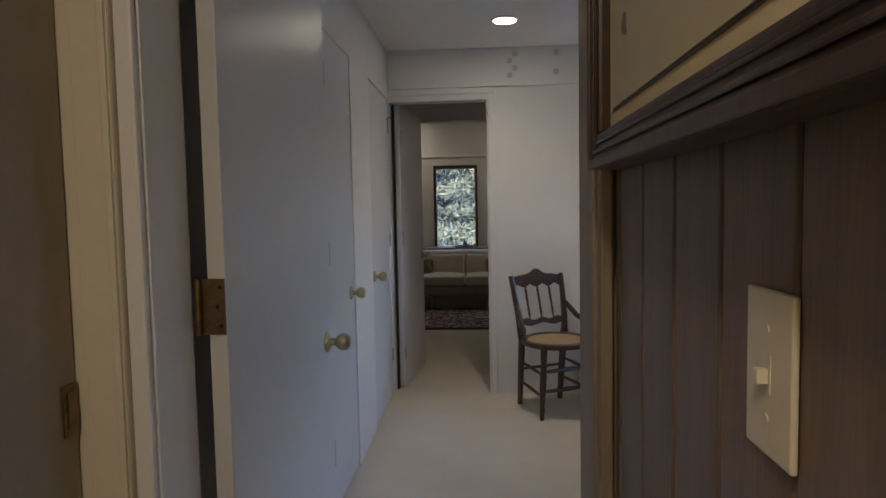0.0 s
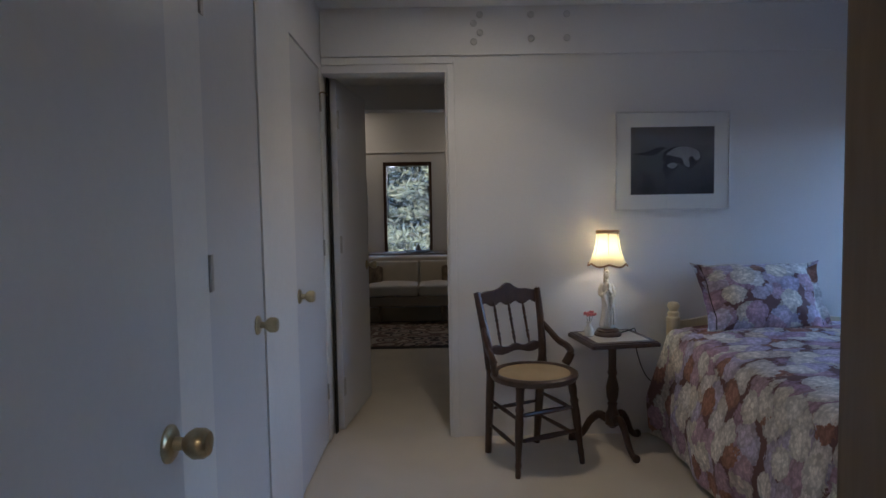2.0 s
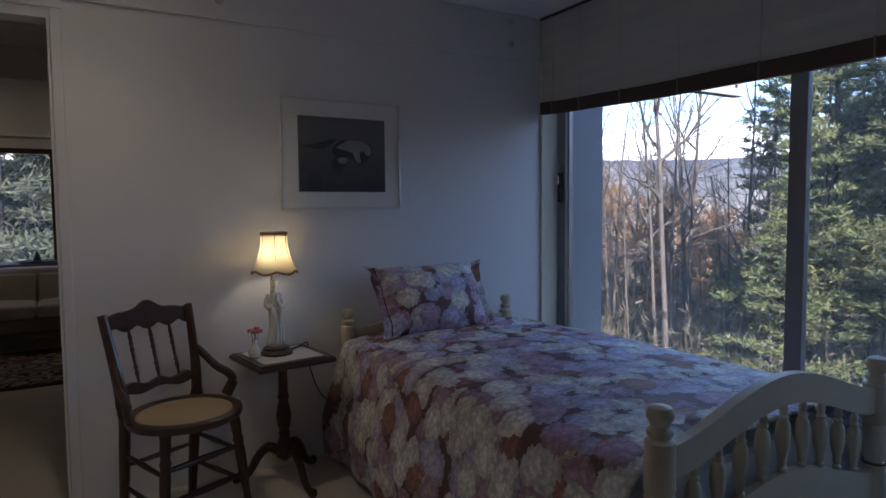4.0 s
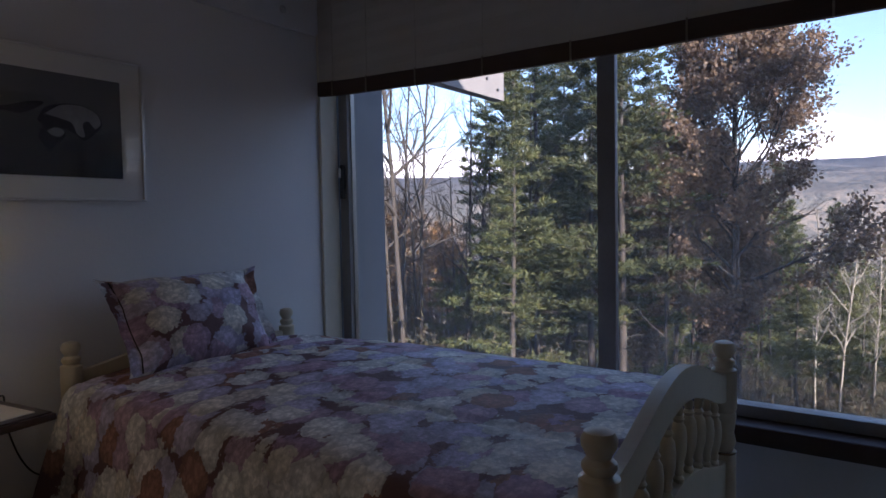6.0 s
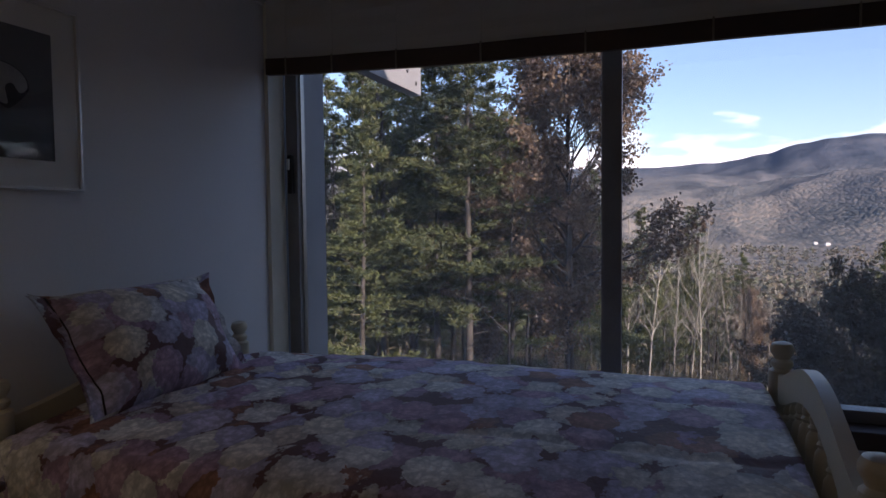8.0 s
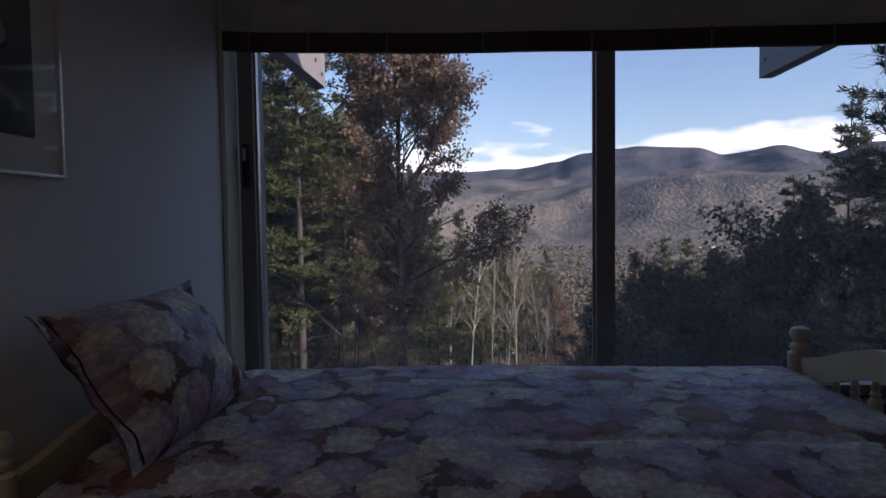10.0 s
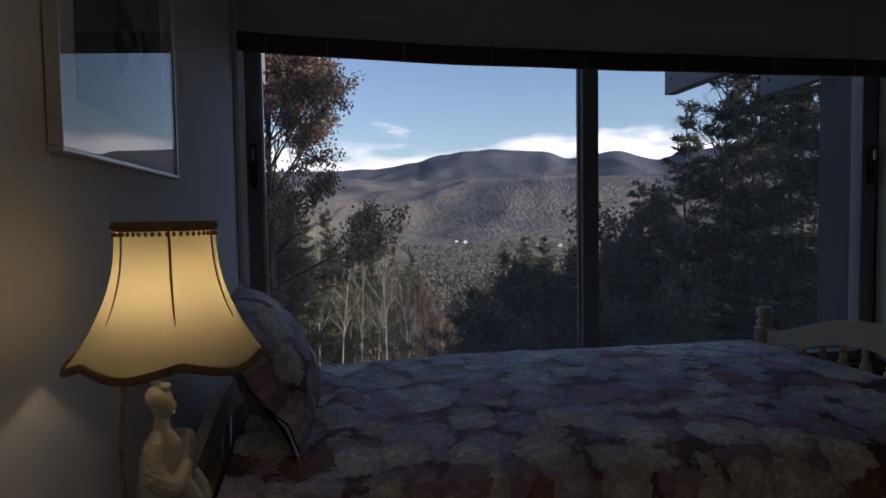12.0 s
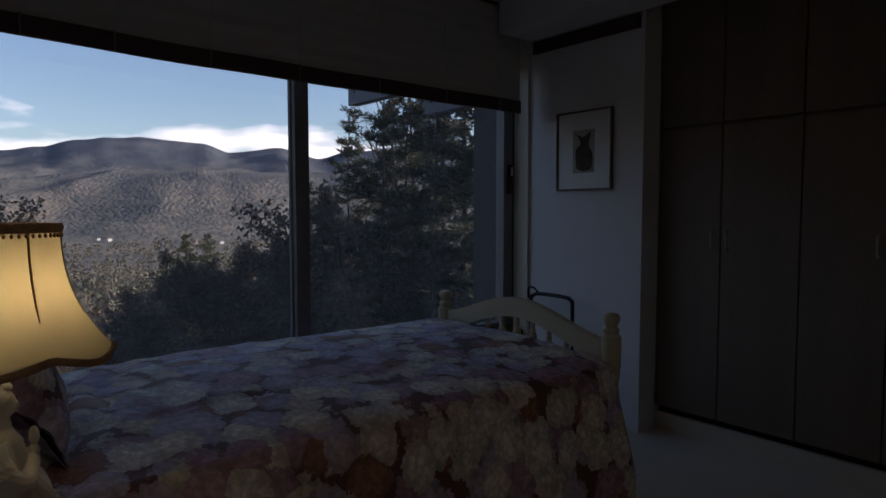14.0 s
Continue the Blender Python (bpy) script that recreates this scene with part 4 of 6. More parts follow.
    for s in (-1, 1):
        arm = spline([(s * 0.178, 0.158, 0.665), (s * 0.198, 0.118, 0.628), (s * 0.215, 0.055, 0.580), (s * 0.228, 0.000, 0.560), (s * 0.232, -0.028, 0.535), (s * 0.226, -0.022, 0.505), (s * 0.212, -0.010, 0.470)], 6)
        part("arm", tube(arm, [0.013 + 0.005 * (i / len(arm)) for i in range(len(arm))], 8, flat=1.3), DARKWOOD, c, "curved hip-rest arm", smooth=True)
    def bar(p, q, r=0.0085):
        p, q = Vector(p), Vector(q)
        part("stretcher", tube([p.lerp(q, t) for t in (0, .15, .5, .85, 1)], [r * .7, r, r * 1.35, r, r * .7], 8), DARKWOOD, c, smooth=True)
    def on(a, b, z):
        a, b = Vector(a), Vector(b)
        return a.lerp(b, z / (sz - 0.03))
    fl, fr = (FL, (-0.150, -0.140, sz - 0.03)), (FR, (0.150, -0.140, sz - 0.03))
    def bk(s, z):
        return Vector((s * 0.154, 0.175 - 0.1 * z, z))
    for z in (0.17, 0.29):
        bar(on(*fl, z), on(*fr, z), 0.011)
    for z in (0.14, 0.27):
        bar(on(*fl, z), bk(-1, z + 0.02))
        bar(on(*fr, z), bk(1, z + 0.02))
    bar(bk(-1, 0.24), bk(1, 0.24))
    return c


chair()

# ---- pedestal table ----
tb = base("pedestal_table", pose(1.322, -0.192, 0, 0, 0, 8.0), "small square dark wooden pedestal table with a pale stone top", "table")
part("tabletop", box(-0.182, 0.182, -0.182, 0.182, 0.568, 0.590, 0.008, 3), DARKWOOD, tb)
part("rim", box(-0.172, 0.172, -0.172, 0.172, 0.5905, 0.596, 0.004), DARKWOOD, tb)
part("inlay", box(-0.140, 0.140, -0.140, 0.140, 0.5962, 0.599, 0.002), MARBLE, tb, "pale stone inlay")
part("column", lathe([(0.050, 0.567), (0.050, 0.556), (0.026, 0.545), (0.021, 0.52), (0.021, 0.42), (0.027, 0.40), (0.020, 0.385), (0.026, 0.36), (0.034, 0.32), (0.030, 0.27), (0.021, 0.245), (0.027, 0.235), (0.022, 0.22), (0.030, 0.19), (0.040, 0.17), (0.038, 0.125), (0.016, 0.105), (0.006, 0.10)], 24), DARKWOOD, tb, smooth=True)
for ang in (-55, 58, 172):
    a = radians(ang - 28)
    d = Vector((math.cos(a), math.sin(a), 0))
    line = spline([d * 0.026 + Vector((0, 0, 0.150)), d * 0.075 + Vector((0, 0, 0.165)), d * 0.120 + Vector((0, 0, 0.125)), d * 0.160 + Vector((0, 0, 0.055)), d * 0.200 + Vector((0, 0, 0.020)), d * 0.235 + Vector((0, 0, 0.018))], 6)
    n = len(line)
    part("leg", tube(line, [0.020 - 0.008 * i / n + (0.006 if i > n - 5 else 0) for i in range(n)], 10, flat=1.2), DARKWOOD, tb, "curved cabriole leg", smooth=True)

# ---- table lamp ----
LX, LY, LZ = 1.301, -0.177, 0.600
tl = base("table_lamp", pose(LX, LY, LZ), "lit lamp with a flared cream cloth shade over a white figurine", "table lamp")
part("base", lathe([(0.070, 0.0), (0.072, 0.008), (0.066, 0.018), (0.058, 0.022), (0.060, 0.030), (0.050, 0.036), (0.004, 0.037)], 28), DARKWOOD, tl, "dark turned wooden base", smooth=True)
fig = bmesh.new()
def blob(c, r, bm=fig, seg=14):
    m = bmesh.ops.create_uvsphere(bm, u_segments=seg, v_segments=10, radius=1.0)
    bmesh.ops.transform(bm, matrix=Matrix.LocRotScale(c, None, r), verts=m["verts"])
lathe([(0.044, 0.036), (0.047, 0.050), (0.038, 0.080), (0.032, 0.120), (0.032, 0.160), (0.034, 0.200), (0.032, 0.232), (0.025, 0.256), (0.013, 0.272), (0.0085, 0.292)], 20, bm=fig, sx=0.85, sy=0.9)
for c_, r3 in (((0, -0.002, 0.304), (0.0135, 0.0150, 0.0195)), ((0, 0.004, 0.314), (0.0155, 0.0160, 0.015)), ((0, 0.005, 0.338), (0.0080, 0.0090, 0.013)), ((0, -0.006, 0.326), (0.0105, 0.0075, 0.006)),
               ((0, -0.0172, 0.302), (0.0024, 0.0034, 0.005)), ((0, -0.0160, 0.293), (0.0035, 0.0025, 0.002)), ((0, -0.034, 0.236), (0.009, 0.008, 0.010)), ((0, -0.035, 0.257), (0.0070, 0.0070, 0.013))):
    blob(c_, r3)
for s_ in (-1, 1):
    tube(spline([(s_ * 0.022, 0.006, 0.260), (s_ * 0.035, 0.000, 0.222), (s_ * 0.026, -0.022, 0.206), (s_ * 0.005, -0.034, 0.230)], 4), [0.011, .013, .014, .015, .015, .0145, .014, .0135, .013, .012, .0105, .009, .008], 10, fig)
    tube(spline([(s_ * 0.018, -0.028, 0.212), (s_ * 0.018, -0.044, 0.186), (s_ * 0.012, -0.050, 0.160), (s_ * 0.008, -0.046, 0.130)], 4), [0.009, .0095, .010, .010, .0095, .009, .0085, .008, .0075, .007, .006, .005, .004], 8, fig)
for k in range(9):
    q = -2.2 + k * 0.42
    tube(spline([(0.032 * math.cos(q), 0.036 * math.sin(q), 0.200), (0.036 * math.cos(q + 0.2), 0.038 * math.sin(q + 0.2), 0.13), (0.044 * math.cos(q + 0.05), 0.047 * math.sin(q + 0.05), 0.055)], 4), 0.0055, 6, fig)
figure = part("figurine", fig, WHITEGLAZE, tl, "glazed white porcelain figurine", smooth=True)
fuse = figure.modifiers.new("fused", "REMESH")
fuse.mode, fuse.voxel_size, fuse.use_smooth_shade = "VOXEL", 0.0012, True
figure.scale = (1.0, 1.0, 1.04)
figure.location.y = 0.014
soft_ = figure.modifiers.new("softened", "SMOOTH")
soft_.factor, soft_.iterations = 0.5, 1
part("stem", tube(spline([(0, 0.058, 0.036), (0, 0.064, 0.15), (0, 0.064, 0.32), (0, 0.040, 0.37), (0, 0.0, 0.385), (0, 0.0, 0.42)], 5), 0.0042, 8), BRASS, tl, "brass lamp rod", smooth=True)
part("socket", lathe([(0.014, 0.40), (0.015, 0.44), (0.010, 0.445)], 12), BRASS, tl, smooth=True)

SHADE = bpy.data.materials.new("shade_cloth")
SHADE.use_nodes = True
sn, slk = SHADE.node_tree.nodes, SHADE.node_tree.links
sb_ = sn["Principled BSDF"]
sb_.inputs["Base Color"].default_value = (0.84, 0.79, 0.66, 1)
sb_.inputs["Roughness"].default_value = 0.8
s_tr = sn.new("ShaderNodeBsdfTranslucent")
s_tr.inputs["Color"].default_value = (0.88, 0.82, 0.64, 1)
s_mx = sn.new("ShaderNodeMixShader")
s_mx.inputs["Fac"].default_value = 0.72
s_tc = sn.new("ShaderNodeTexCoord")
s_mp = sn.new("ShaderNodeMapping")
s_mp.inputs["Scale"].default_value = (60, 60, 12)
s_no = sn.new("ShaderNodeTexNoise")
s_no.inputs["Scale"].default_value = 6
s_bp = sn.new("ShaderNodeBump")
s_bp.inputs["Strength"].default_value = 0.2
slk.new(s_tc.outputs["Object"], s_mp.inputs["Vector"])
slk.new(s_mp.outputs["Vector"], s_no.inputs["Vector"])
slk.new(s_no.outputs["Fac"], s_bp.inputs["Height"])
slk.new(s_bp.outputs["Normal"], sb_.inputs["Normal"])
slk.new(sb_.outputs["BSDF"], s_mx.inputs[1])
slk.new(s_tr.outputs["BSDF"], s_mx.inputs[2])
slk.new(s_mx.outputs["Shader"], sn["Material Output"].inputs["Surface"])
BRAID = shader("brown_braid", (0.32, 0.20, 0.12), 0.8, vary=0.3, scale=60, fine=300, bump=0.3)


SEAM_TURN = radians(17)


def shade_at(q, h):
    """A place on the shade: q round it, h from 0 at the foot to 1 at the head."""
    flare = (1 - h) ** 2.4
    rx, ry = 0.057 + 0.044 * flare, 0.061 + 0.066 * flare
    panel = abs(math.sin(3 * (q - SEAM_TURN)))   # six gores, drawn in at the seams
    pinch = 1 - 0.035 * (1 - panel) * (0.3 + 0.7 * (1 - h))
    z = 0.377 + 0.177 * h
    if h < 0.35:
        z += 0.014 * (1 - h / 0.35) * ((1 - panel) ** 0.8 - 0.6)
    return (rx * pinch * math.cos(q), ry * pinch * math.sin(q), z)


def shade_mesh():
    bm = bmesh.new()
    nq, nh = 96, 18
    rows = [[bm.verts.new(shade_at(2 * math.pi * i / nq, j / nh)) for i in range(nq)] for j in range(nh + 1)]
    for j in range(nh):
        for i in range(nq):
            k = (i + 1) % nq
            bm.faces.new((rows[j][i], rows[j][k], rows[j + 1][k], rows[j + 1][i]))
    return bm


shade = part("shade", shade_mesh(), SHADE, tl, "flared cream cloth shade with gores", smooth=True)
so = shade.modifiers.new("thickness", "SOLIDIFY")
so.thickness = 0.0012
def ring_at(h, r, out=1.004, steps=96):
    pts = []
    for i in range(steps + 1):
        x, y, z = shade_at(2 * math.pi * i / steps, h)
        pts.append((x * out, y * out, z))
    return tube(pts, r, 6, flat=1.7)
part("braid", ring_at(0.985, 0.0042), BRAID, shade, "brown braid at the head", smooth=True)
part("braid", ring_at(0.012, 0.0034), BRAID, shade, "brown braid along the scalloped foot", smooth=True)
for k in range(48):
    q = 2 * math.pi * k / 48
    x, y, z = shade_at(q, 0.93)
    part("bead", lathe([(0.001, -0.003), (0.0026, 0), (0.001, 0.003)], 6, (x * 1.02, y * 1.02, z)), BRAID, shade)
for k in range(6):
    q = math.pi * k / 3 + SEAM_TURN
    part("seam", tube([tuple(1.004 * c if n_ < 2 else c for n_, c in enumerate(shade_at(q, h / 10))) for h in range(3, 11)], [0.0006, 0.0012, 0.0015, 0.0016, 0.0016, 0.0016, 0.0016, 0.0016], 5), BRAID, shade, "dark seam")
for q in (0.3, 2.4, 4.5):
    x, y, z = shade_at(q, 0.97)
    part("spider", tube([(0, 0, 0.535), (x * 0.98, y * 0.98, 0.548)], 0.0014, 6), BRASS, shade)

# bulb glass
BULBGLASS = glow("lit_bulb", (1.0, 0.82, 0.50), 14.0)
bb = part("bulb", lathe([(0.006, 0.446), (0.012, 0.452), (0.017, 0.462), (0.010, 0.474), (0.002, 0.477)], 14), BULBGLASS, tl, "glowing bulb", smooth=True)

cord = base("lamp_cord", pose(0, 0, 0), "thin dark lamp cord running down behind the table", "cord")
part("wire", tube(spline([(1.37, -0.150, 0.604), (1.45, -0.07, 0.603), (1.497, -0.020, 0.598), (1.50, -0.012, 0.52), (1.53, -0.012, 0.40), (1.57, -0.012, 0.32), (1.62, -0.014, 0.28)], 6), 0.003, 6), BLACK, cord, smooth=True)

# bud vase with pink flowers
vs = base("bud_vase", pose(1.195, -0.205, 0.599), "small white bud vase holding pink flowers", "vase")
part("vase_body", lathe([(0.016, 0.0), (0.024, 0.006), (0.027, 0.024), (0.022, 0.045), (0.012, 0.058), (0.011, 0.075), (0.015, 0.083), (0.004, 0.081)], 20), WHITEGLAZE, vs, smooth=True)
PETAL = shader("pink_petals", (0.62, 0.20, 0.20), 0.7, vary=0.3, scale=60, fine=200, bump=0.2)
for dx, dy, dz in ((-0.016, 0.0, 0.123), (0.012, 0.006, 0.128), (0.0, -0.012, 0.118), (0.024, -0.004, 0.118)):
    fl = bmesh.new()
    for k in range(9):
        m = bmesh.ops.create_icosphere(fl, subdivisions=1, radius=1.0)
        bmesh.ops.transform(fl, matrix=Matrix.LocRotScale((dx + 0.009 * math.cos(k * 2.4), dy + 0.009 * math.sin(k * 2.4), dz + 0.004 * math.cos(k)), Euler((k, k * 2, 0)), (0.008, 0.003, 0.006)), verts=m["verts"])
    f_ = part("flower", fl, PETAL, vs, "small pink bloom")
    part("stalk", tube([(dx * 0.3, dy * 0.3, 0.07), (dx * 0.8, dy * 0.8, dz - 0.005)], 0.0012, 5), shader("stalk_green", (0.06, 0.10, 0.04), 0.7, bump=0) if dx < -0.01 else bpy.data.materials["stalk_green"], f_)

# ---- pictures ----
def picture(name, m, w, h, frame_mat, mat_w, border, label, depth=0.022, category="picture"):
    """A framed picture, its back on the wall, facing local -y."""
    p = base(name, m, label, category)
    for x0, x1, z0, z1 in ((-w / 2, w / 2, h / 2 - border, h / 2), (-w / 2, w / 2, -h / 2, -h / 2 + border), (-w / 2, -w / 2 + border, -h / 2 + border, h / 2 - border), (w / 2 - border, w / 2, -h / 2 + border, h / 2 - border)):
        part("frame_bar", box(x0, x1, -depth, -0.002, z0, z1, min(0.003, border / 3)), frame_mat, p)
    part("mount", box(-w / 2 + border, w / 2 - border, -depth * 0.5, -0.003, -h / 2 + border, h / 2 - border), mat_w, p, "pale mount board")
    return p


MOUNT = shader("mount_board", (0.86, 0.85, 0.81), 0.8, vary=0.02, scale=4, fine=90, bump=0.02)
SILVERF = shader("brushed_silver_frame", (0.74, 0.73, 0.70), 0.35, 0.6, vary=0.06, scale=20, fine=140, bump=0.02)
def pane_for(p, w, h, y):
    g = part("pane", box(-w / 2, w / 2, y - 0.002, y, -h / 2, h / 2), CLEAR, p, "picture glass")
    g.visible_shadow = False


def art_material(name, low, high, scale):
    """A soft wash from a pale foot to a dark head with cloudy streaks."""
    m = shader(name, high, 0.6, vary=0.15, scale=scale, fine=40, bump=0)
    n, l = m.node_tree.nodes, m.node_tree.links
    b = n["Principled BSDF"]
    old = b.inputs["Base Color"].links[0].from_socket
    tc = n.new("ShaderNodeTexCoord")
    sp_ = n.new("ShaderNodeSeparateXYZ")
    l.new(tc.outputs["Object"], sp_.inputs["Vector"])
    mr = n.new("ShaderNodeMapRange")
    mr.inputs["From Min"].default_value, mr.inputs["From Max"].default_value = -0.16, 0.10
    l.new(sp_.outputs["Z"], mr.inputs["Value"])
    mx = n.new("ShaderNodeMixRGB")
    mx.inputs["Color1"].default_value = (*low, 1)
    l.new(mr.outputs["Result"], mx.inputs["Fac"])
    l.new(old, mx.inputs["Color2"])
    l.new(mx.outputs["Color"], b.inputs["Base Color"])
    return m


p1 = picture("wall_picture", pose(1.704, -0.0005, 1.527), 0.632, 0.540, SILVERF, MOUNT, 0.009, "silver-framed print of pale rounded shapes on slate blue, wide mount")
ART1 = art_material("slate_print", (0.045, 0.046, 0.052), (0.17, 0.172, 0.182), 9)
part("print", box(-0.230, 0.230, -0.0125, -0.0112, -0.184, 0.184), ART1, p1, "slate blue print")
PALE = shader("pale_shape", (0.34, 0.34, 0.35), 0.7, vary=0.25, scale=22, fine=70, bump=0)
DARKS = shader("dark_shape", (0.045, 0.045, 0.055), 0.7, vary=0.25, scale=22, fine=70, bump=0)
def flat_shape(p, pts, y, mat):
    part("painted_shape", slab([(q.x, q.z) for q in spline([(a, 0, b) for a, b in pts] + [(pts[0][0], 0, pts[0][1])], 6)[:-1]], -0.0006, "y", y), mat, p, "soft painted shape")
flat_shape(p1, [(-0.063, 0.010), (-0.038, 0.055), (0.021, 0.077), (0.094, 0.077), (0.145, 0.052), (0.158, 0.014), (0.141, -0.011), (0.100, -0.047), (0.078, -0.042), (0.052, -0.024), (0.014, -0.011), (-0.028, -0.019)], -0.0126, DARKS)
flat_shape(p1, [(-0.038, 0.034), (0.021, 0.072), (0.094, 0.074), (0.142, 0.050), (0.152, 0.017), (0.131, -0.001), (0.109, 0.022), (0.089, 0.009), (0.094, -0.034), (0.069, -0.029), (0.052, 0.009), (0.016, 0.022)], -0.0133, PALE)
flat_shape(p1, [(-0.063, -0.050), (-0.049, -0.017), (-0.007, -0.009), (0.028, -0.024), (0.021, -0.047), (0.001, -0.065), (-0.027, -0.100), (-0.044, -0.080)], -0.0126, DARKS)
flat_shape(p1, [(-0.032, -0.024), (-0.004, -0.011), (0.024, -0.022), (0.010, -0.042), (-0.018, -0.039)], -0.0133, PALE)
flat_shape(p1, [(-0.221, 0.039), (-0.148, 0.050), (-0.085, 0.072), (-0.038, 0.072), (-0.092, 0.034), (-0.127, 0.025), (-0.176, 0.032)], -0.0126, DARKS)
pane_for(p1, 0.612, 0.520, -0.0165)

p2 = picture("wall_picture", pose(2.552, YS + 0.0005, 1.515, 0, 0, 180), 0.385, 0.445, shader("bronze_frame", (0.16, 0.13, 0.09), 0.4, 0.5, vary=0.1, scale=9, fine=60, bump=0.02), MOUNT, 0.010, "thin bronze-framed sketch with a wide pale mount")
part("print", box(-0.075, 0.075, -0.0125, -0.0112, -0.125, 0.115), shader("sketch_paper", (0.46, 0.42, 0.35), 0.8, vary=0.15, scale=20, fine=60, bump=0), p2, "brown ink sketch")
flat_shape(p2, [(-0.05, -0.10), (-0.055, 0.0), (-0.02, 0.04), (-0.045, 0.09), (0.0, 0.075), (0.05, 0.10), (0.035, 0.03), (0.06, -0.02), (0.055, -0.10), (0.0, -0.115)], -0.0126, shader("ink_brown", (0.10, 0.075, 0.055), 0.8, vary=0.4, scale=40, fine=90, bump=0))

# large landscape in a heavy frame on the panelled wall
p3 = base("framed_painting", pose(0.622, -3.94, 1.722, 0, 0, -90), "large landscape painting in a heavy dark moulded frame", "painting")
W3, H3, F3 = 1.06, 0.74, 0.048
for x0, x1, z0, z1 in ((-W3 / 2, W3 / 2, -H3 / 2, -H3 / 2 + F3), (-W3 / 2, W3 / 2, H3 / 2 - F3, H3 / 2), (-W3 / 2, -W3 / 2 + F3, -H3 / 2 + F3, H3 / 2 - F3), (W3 / 2 - F3, W3 / 2, -H3 / 2 + F3, H3 / 2 - F3)):
    part("frame_bar", box(x0, x1, -0.030, 0.0165, z0, z1, 0.005), FRAMEWOOD, p3)
for k, (ins, d, t) in enumerate(((0.0, 0.038, 0.014), (0.020, 0.034, 0.006), (0.032, 0.033, 0.005))):
    for x0, x1, z0, z1 in ((-W3 / 2 + ins, W3 / 2 - ins, -H3 / 2 + ins, -H3 / 2 + ins + t), (-W3 / 2 + ins, W3 / 2 - ins, H3 / 2 - ins - t, H3 / 2 - ins), (-W3 / 2 + ins, -W3 / 2 + ins + t, -H3 / 2 + ins + t, H3 / 2 - ins - t), (W3 / 2 - ins - t, W3 / 2 - ins, -H3 / 2 + ins + t, H3 / 2 - ins - t)):
        part("frame_bead", box(x0, x1, -d, -0.0305, z0, z1, 0.002), FRAMEWOOD, p3)
LINEN = shader("linen_mount", (0.62, 0.54, 0.37), 0.85, vary=0.06, scale=6, fine=260, bump=0.15)
part("mount", box(-W3 / 2 + F3, W3 / 2 - F3, -0.014, -0.001, -H3 / 2 + F3, H3 / 2 - F3), LINEN, p3, "cream linen mount")
lw = W3 / 2 - F3 - 0.024
lh = H3 / 2 - F3 - 0.024
part("inner_line", box(-lw, lw, -0.0155, -0.0142, -lh, lh), FRAMEWOOD, p3, "thin dark inner line")
LAND = art_material("landscape_paint", (0.50, 0.46, 0.34), (0.40, 0.40, 0.36), 5)
part("canvas", box(-lw + 0.004, lw - 0.004, -0.0170, -0.0156, -lh + 0.004, lh - 0.004), LAND, p3, "washed landscape in ochre and grey")
INK = shader("landscape_wash", (0.24, 0.225, 0.19), 0.8, vary=0.5, scale=18, fine=60, bump=0)
r_ = random.Random(4)
for k in range(30):
    cx_, cz_ = -lw + 0.03 + 0.18 * r_.random() + (0.5 * r_.random() if k > 9 else 0), -lh + 0.06 + 0.30 * r_.random()
    rr = 0.008 + 0.020 * r_.random()
    pts = [(cx_ + rr * (0.6 + 0.8 * r_.random()) * math.cos(q), cz_ + 0.8 * rr * (0.6 + 0.8 * r_.random()) * math.sin(q)) for q in (0, .9, 1.8, 2.7, 3.6, 4.5, 5.4)]
    pts = [(max(-lw + 0.006, min(lw - 0.006, a_)), b_) for a_, b_ in pts]
    flat_shape(p3, pts, -0.0171 - 0.0007 * (k % 5), INK)

# light switch on the panelling
sw = base("light_switch", pose(0.6395, -3.880, 1.181, 0, 0, -90), "ivory plastic light switch plate with a toggle", "light switch")
part("plate", box(-0.036, 0.036, -0.006, -0.0005, -0.060, 0.060, 0.003, 3), PLASTIC, sw)
part("slot", box(-0.006, 0.006, -0.0068, -0.0061, -0.014, 0.014), PLASTIC, sw)
part("toggle", slab([(-0.0045, -0.006), (0.0045, -0.006), (0.004, 0.004), (-0.004, 0.004)], -0.008, "y", -0.0069, 0.001), PLASTIC, sw, "ivory toggle")
for z in (-0.032, 0.032):
    s_ = bmesh.new()
    lathe([(0.0035, 0), (0.003, 0.001), (0.0005, 0.0012)], 10, bm=s_)
    bmesh.ops.transform(s_, matrix=pose(0, -0.0061, z, 90), verts=s_.verts)
    part("screw", s_, PLASTIC, sw)

# black tubular rail standing behind the bed's foot
rl = base("tubular_stand", pose(0, 0, 0), "black bent tubular stand between bed and wall", "stand")
part("tube_loop", tube(spline([(2.86, -2.86, 0.0), (2.86, -2.86, 0.60), (2.84, -2.86, 0.675), (2.78, -2.86, 0.690), (2.62, -2.86, 0.690), (2.56, -2.86, 0.675), (2.545, -2.86, 0.60), (2.545, -2.86, 0.0)], 6), 0.011, 10), BLACK, rl, smooth=True)
part("tube_hook", tube(spline([(2.87, -2.85, 0.66), (2.86, -2.84, 0.72), (2.82, -2.84, 0.725), (2.79, -2.85, 0.695)], 6), 0.006, 8), BLACK, rl, smooth=True)

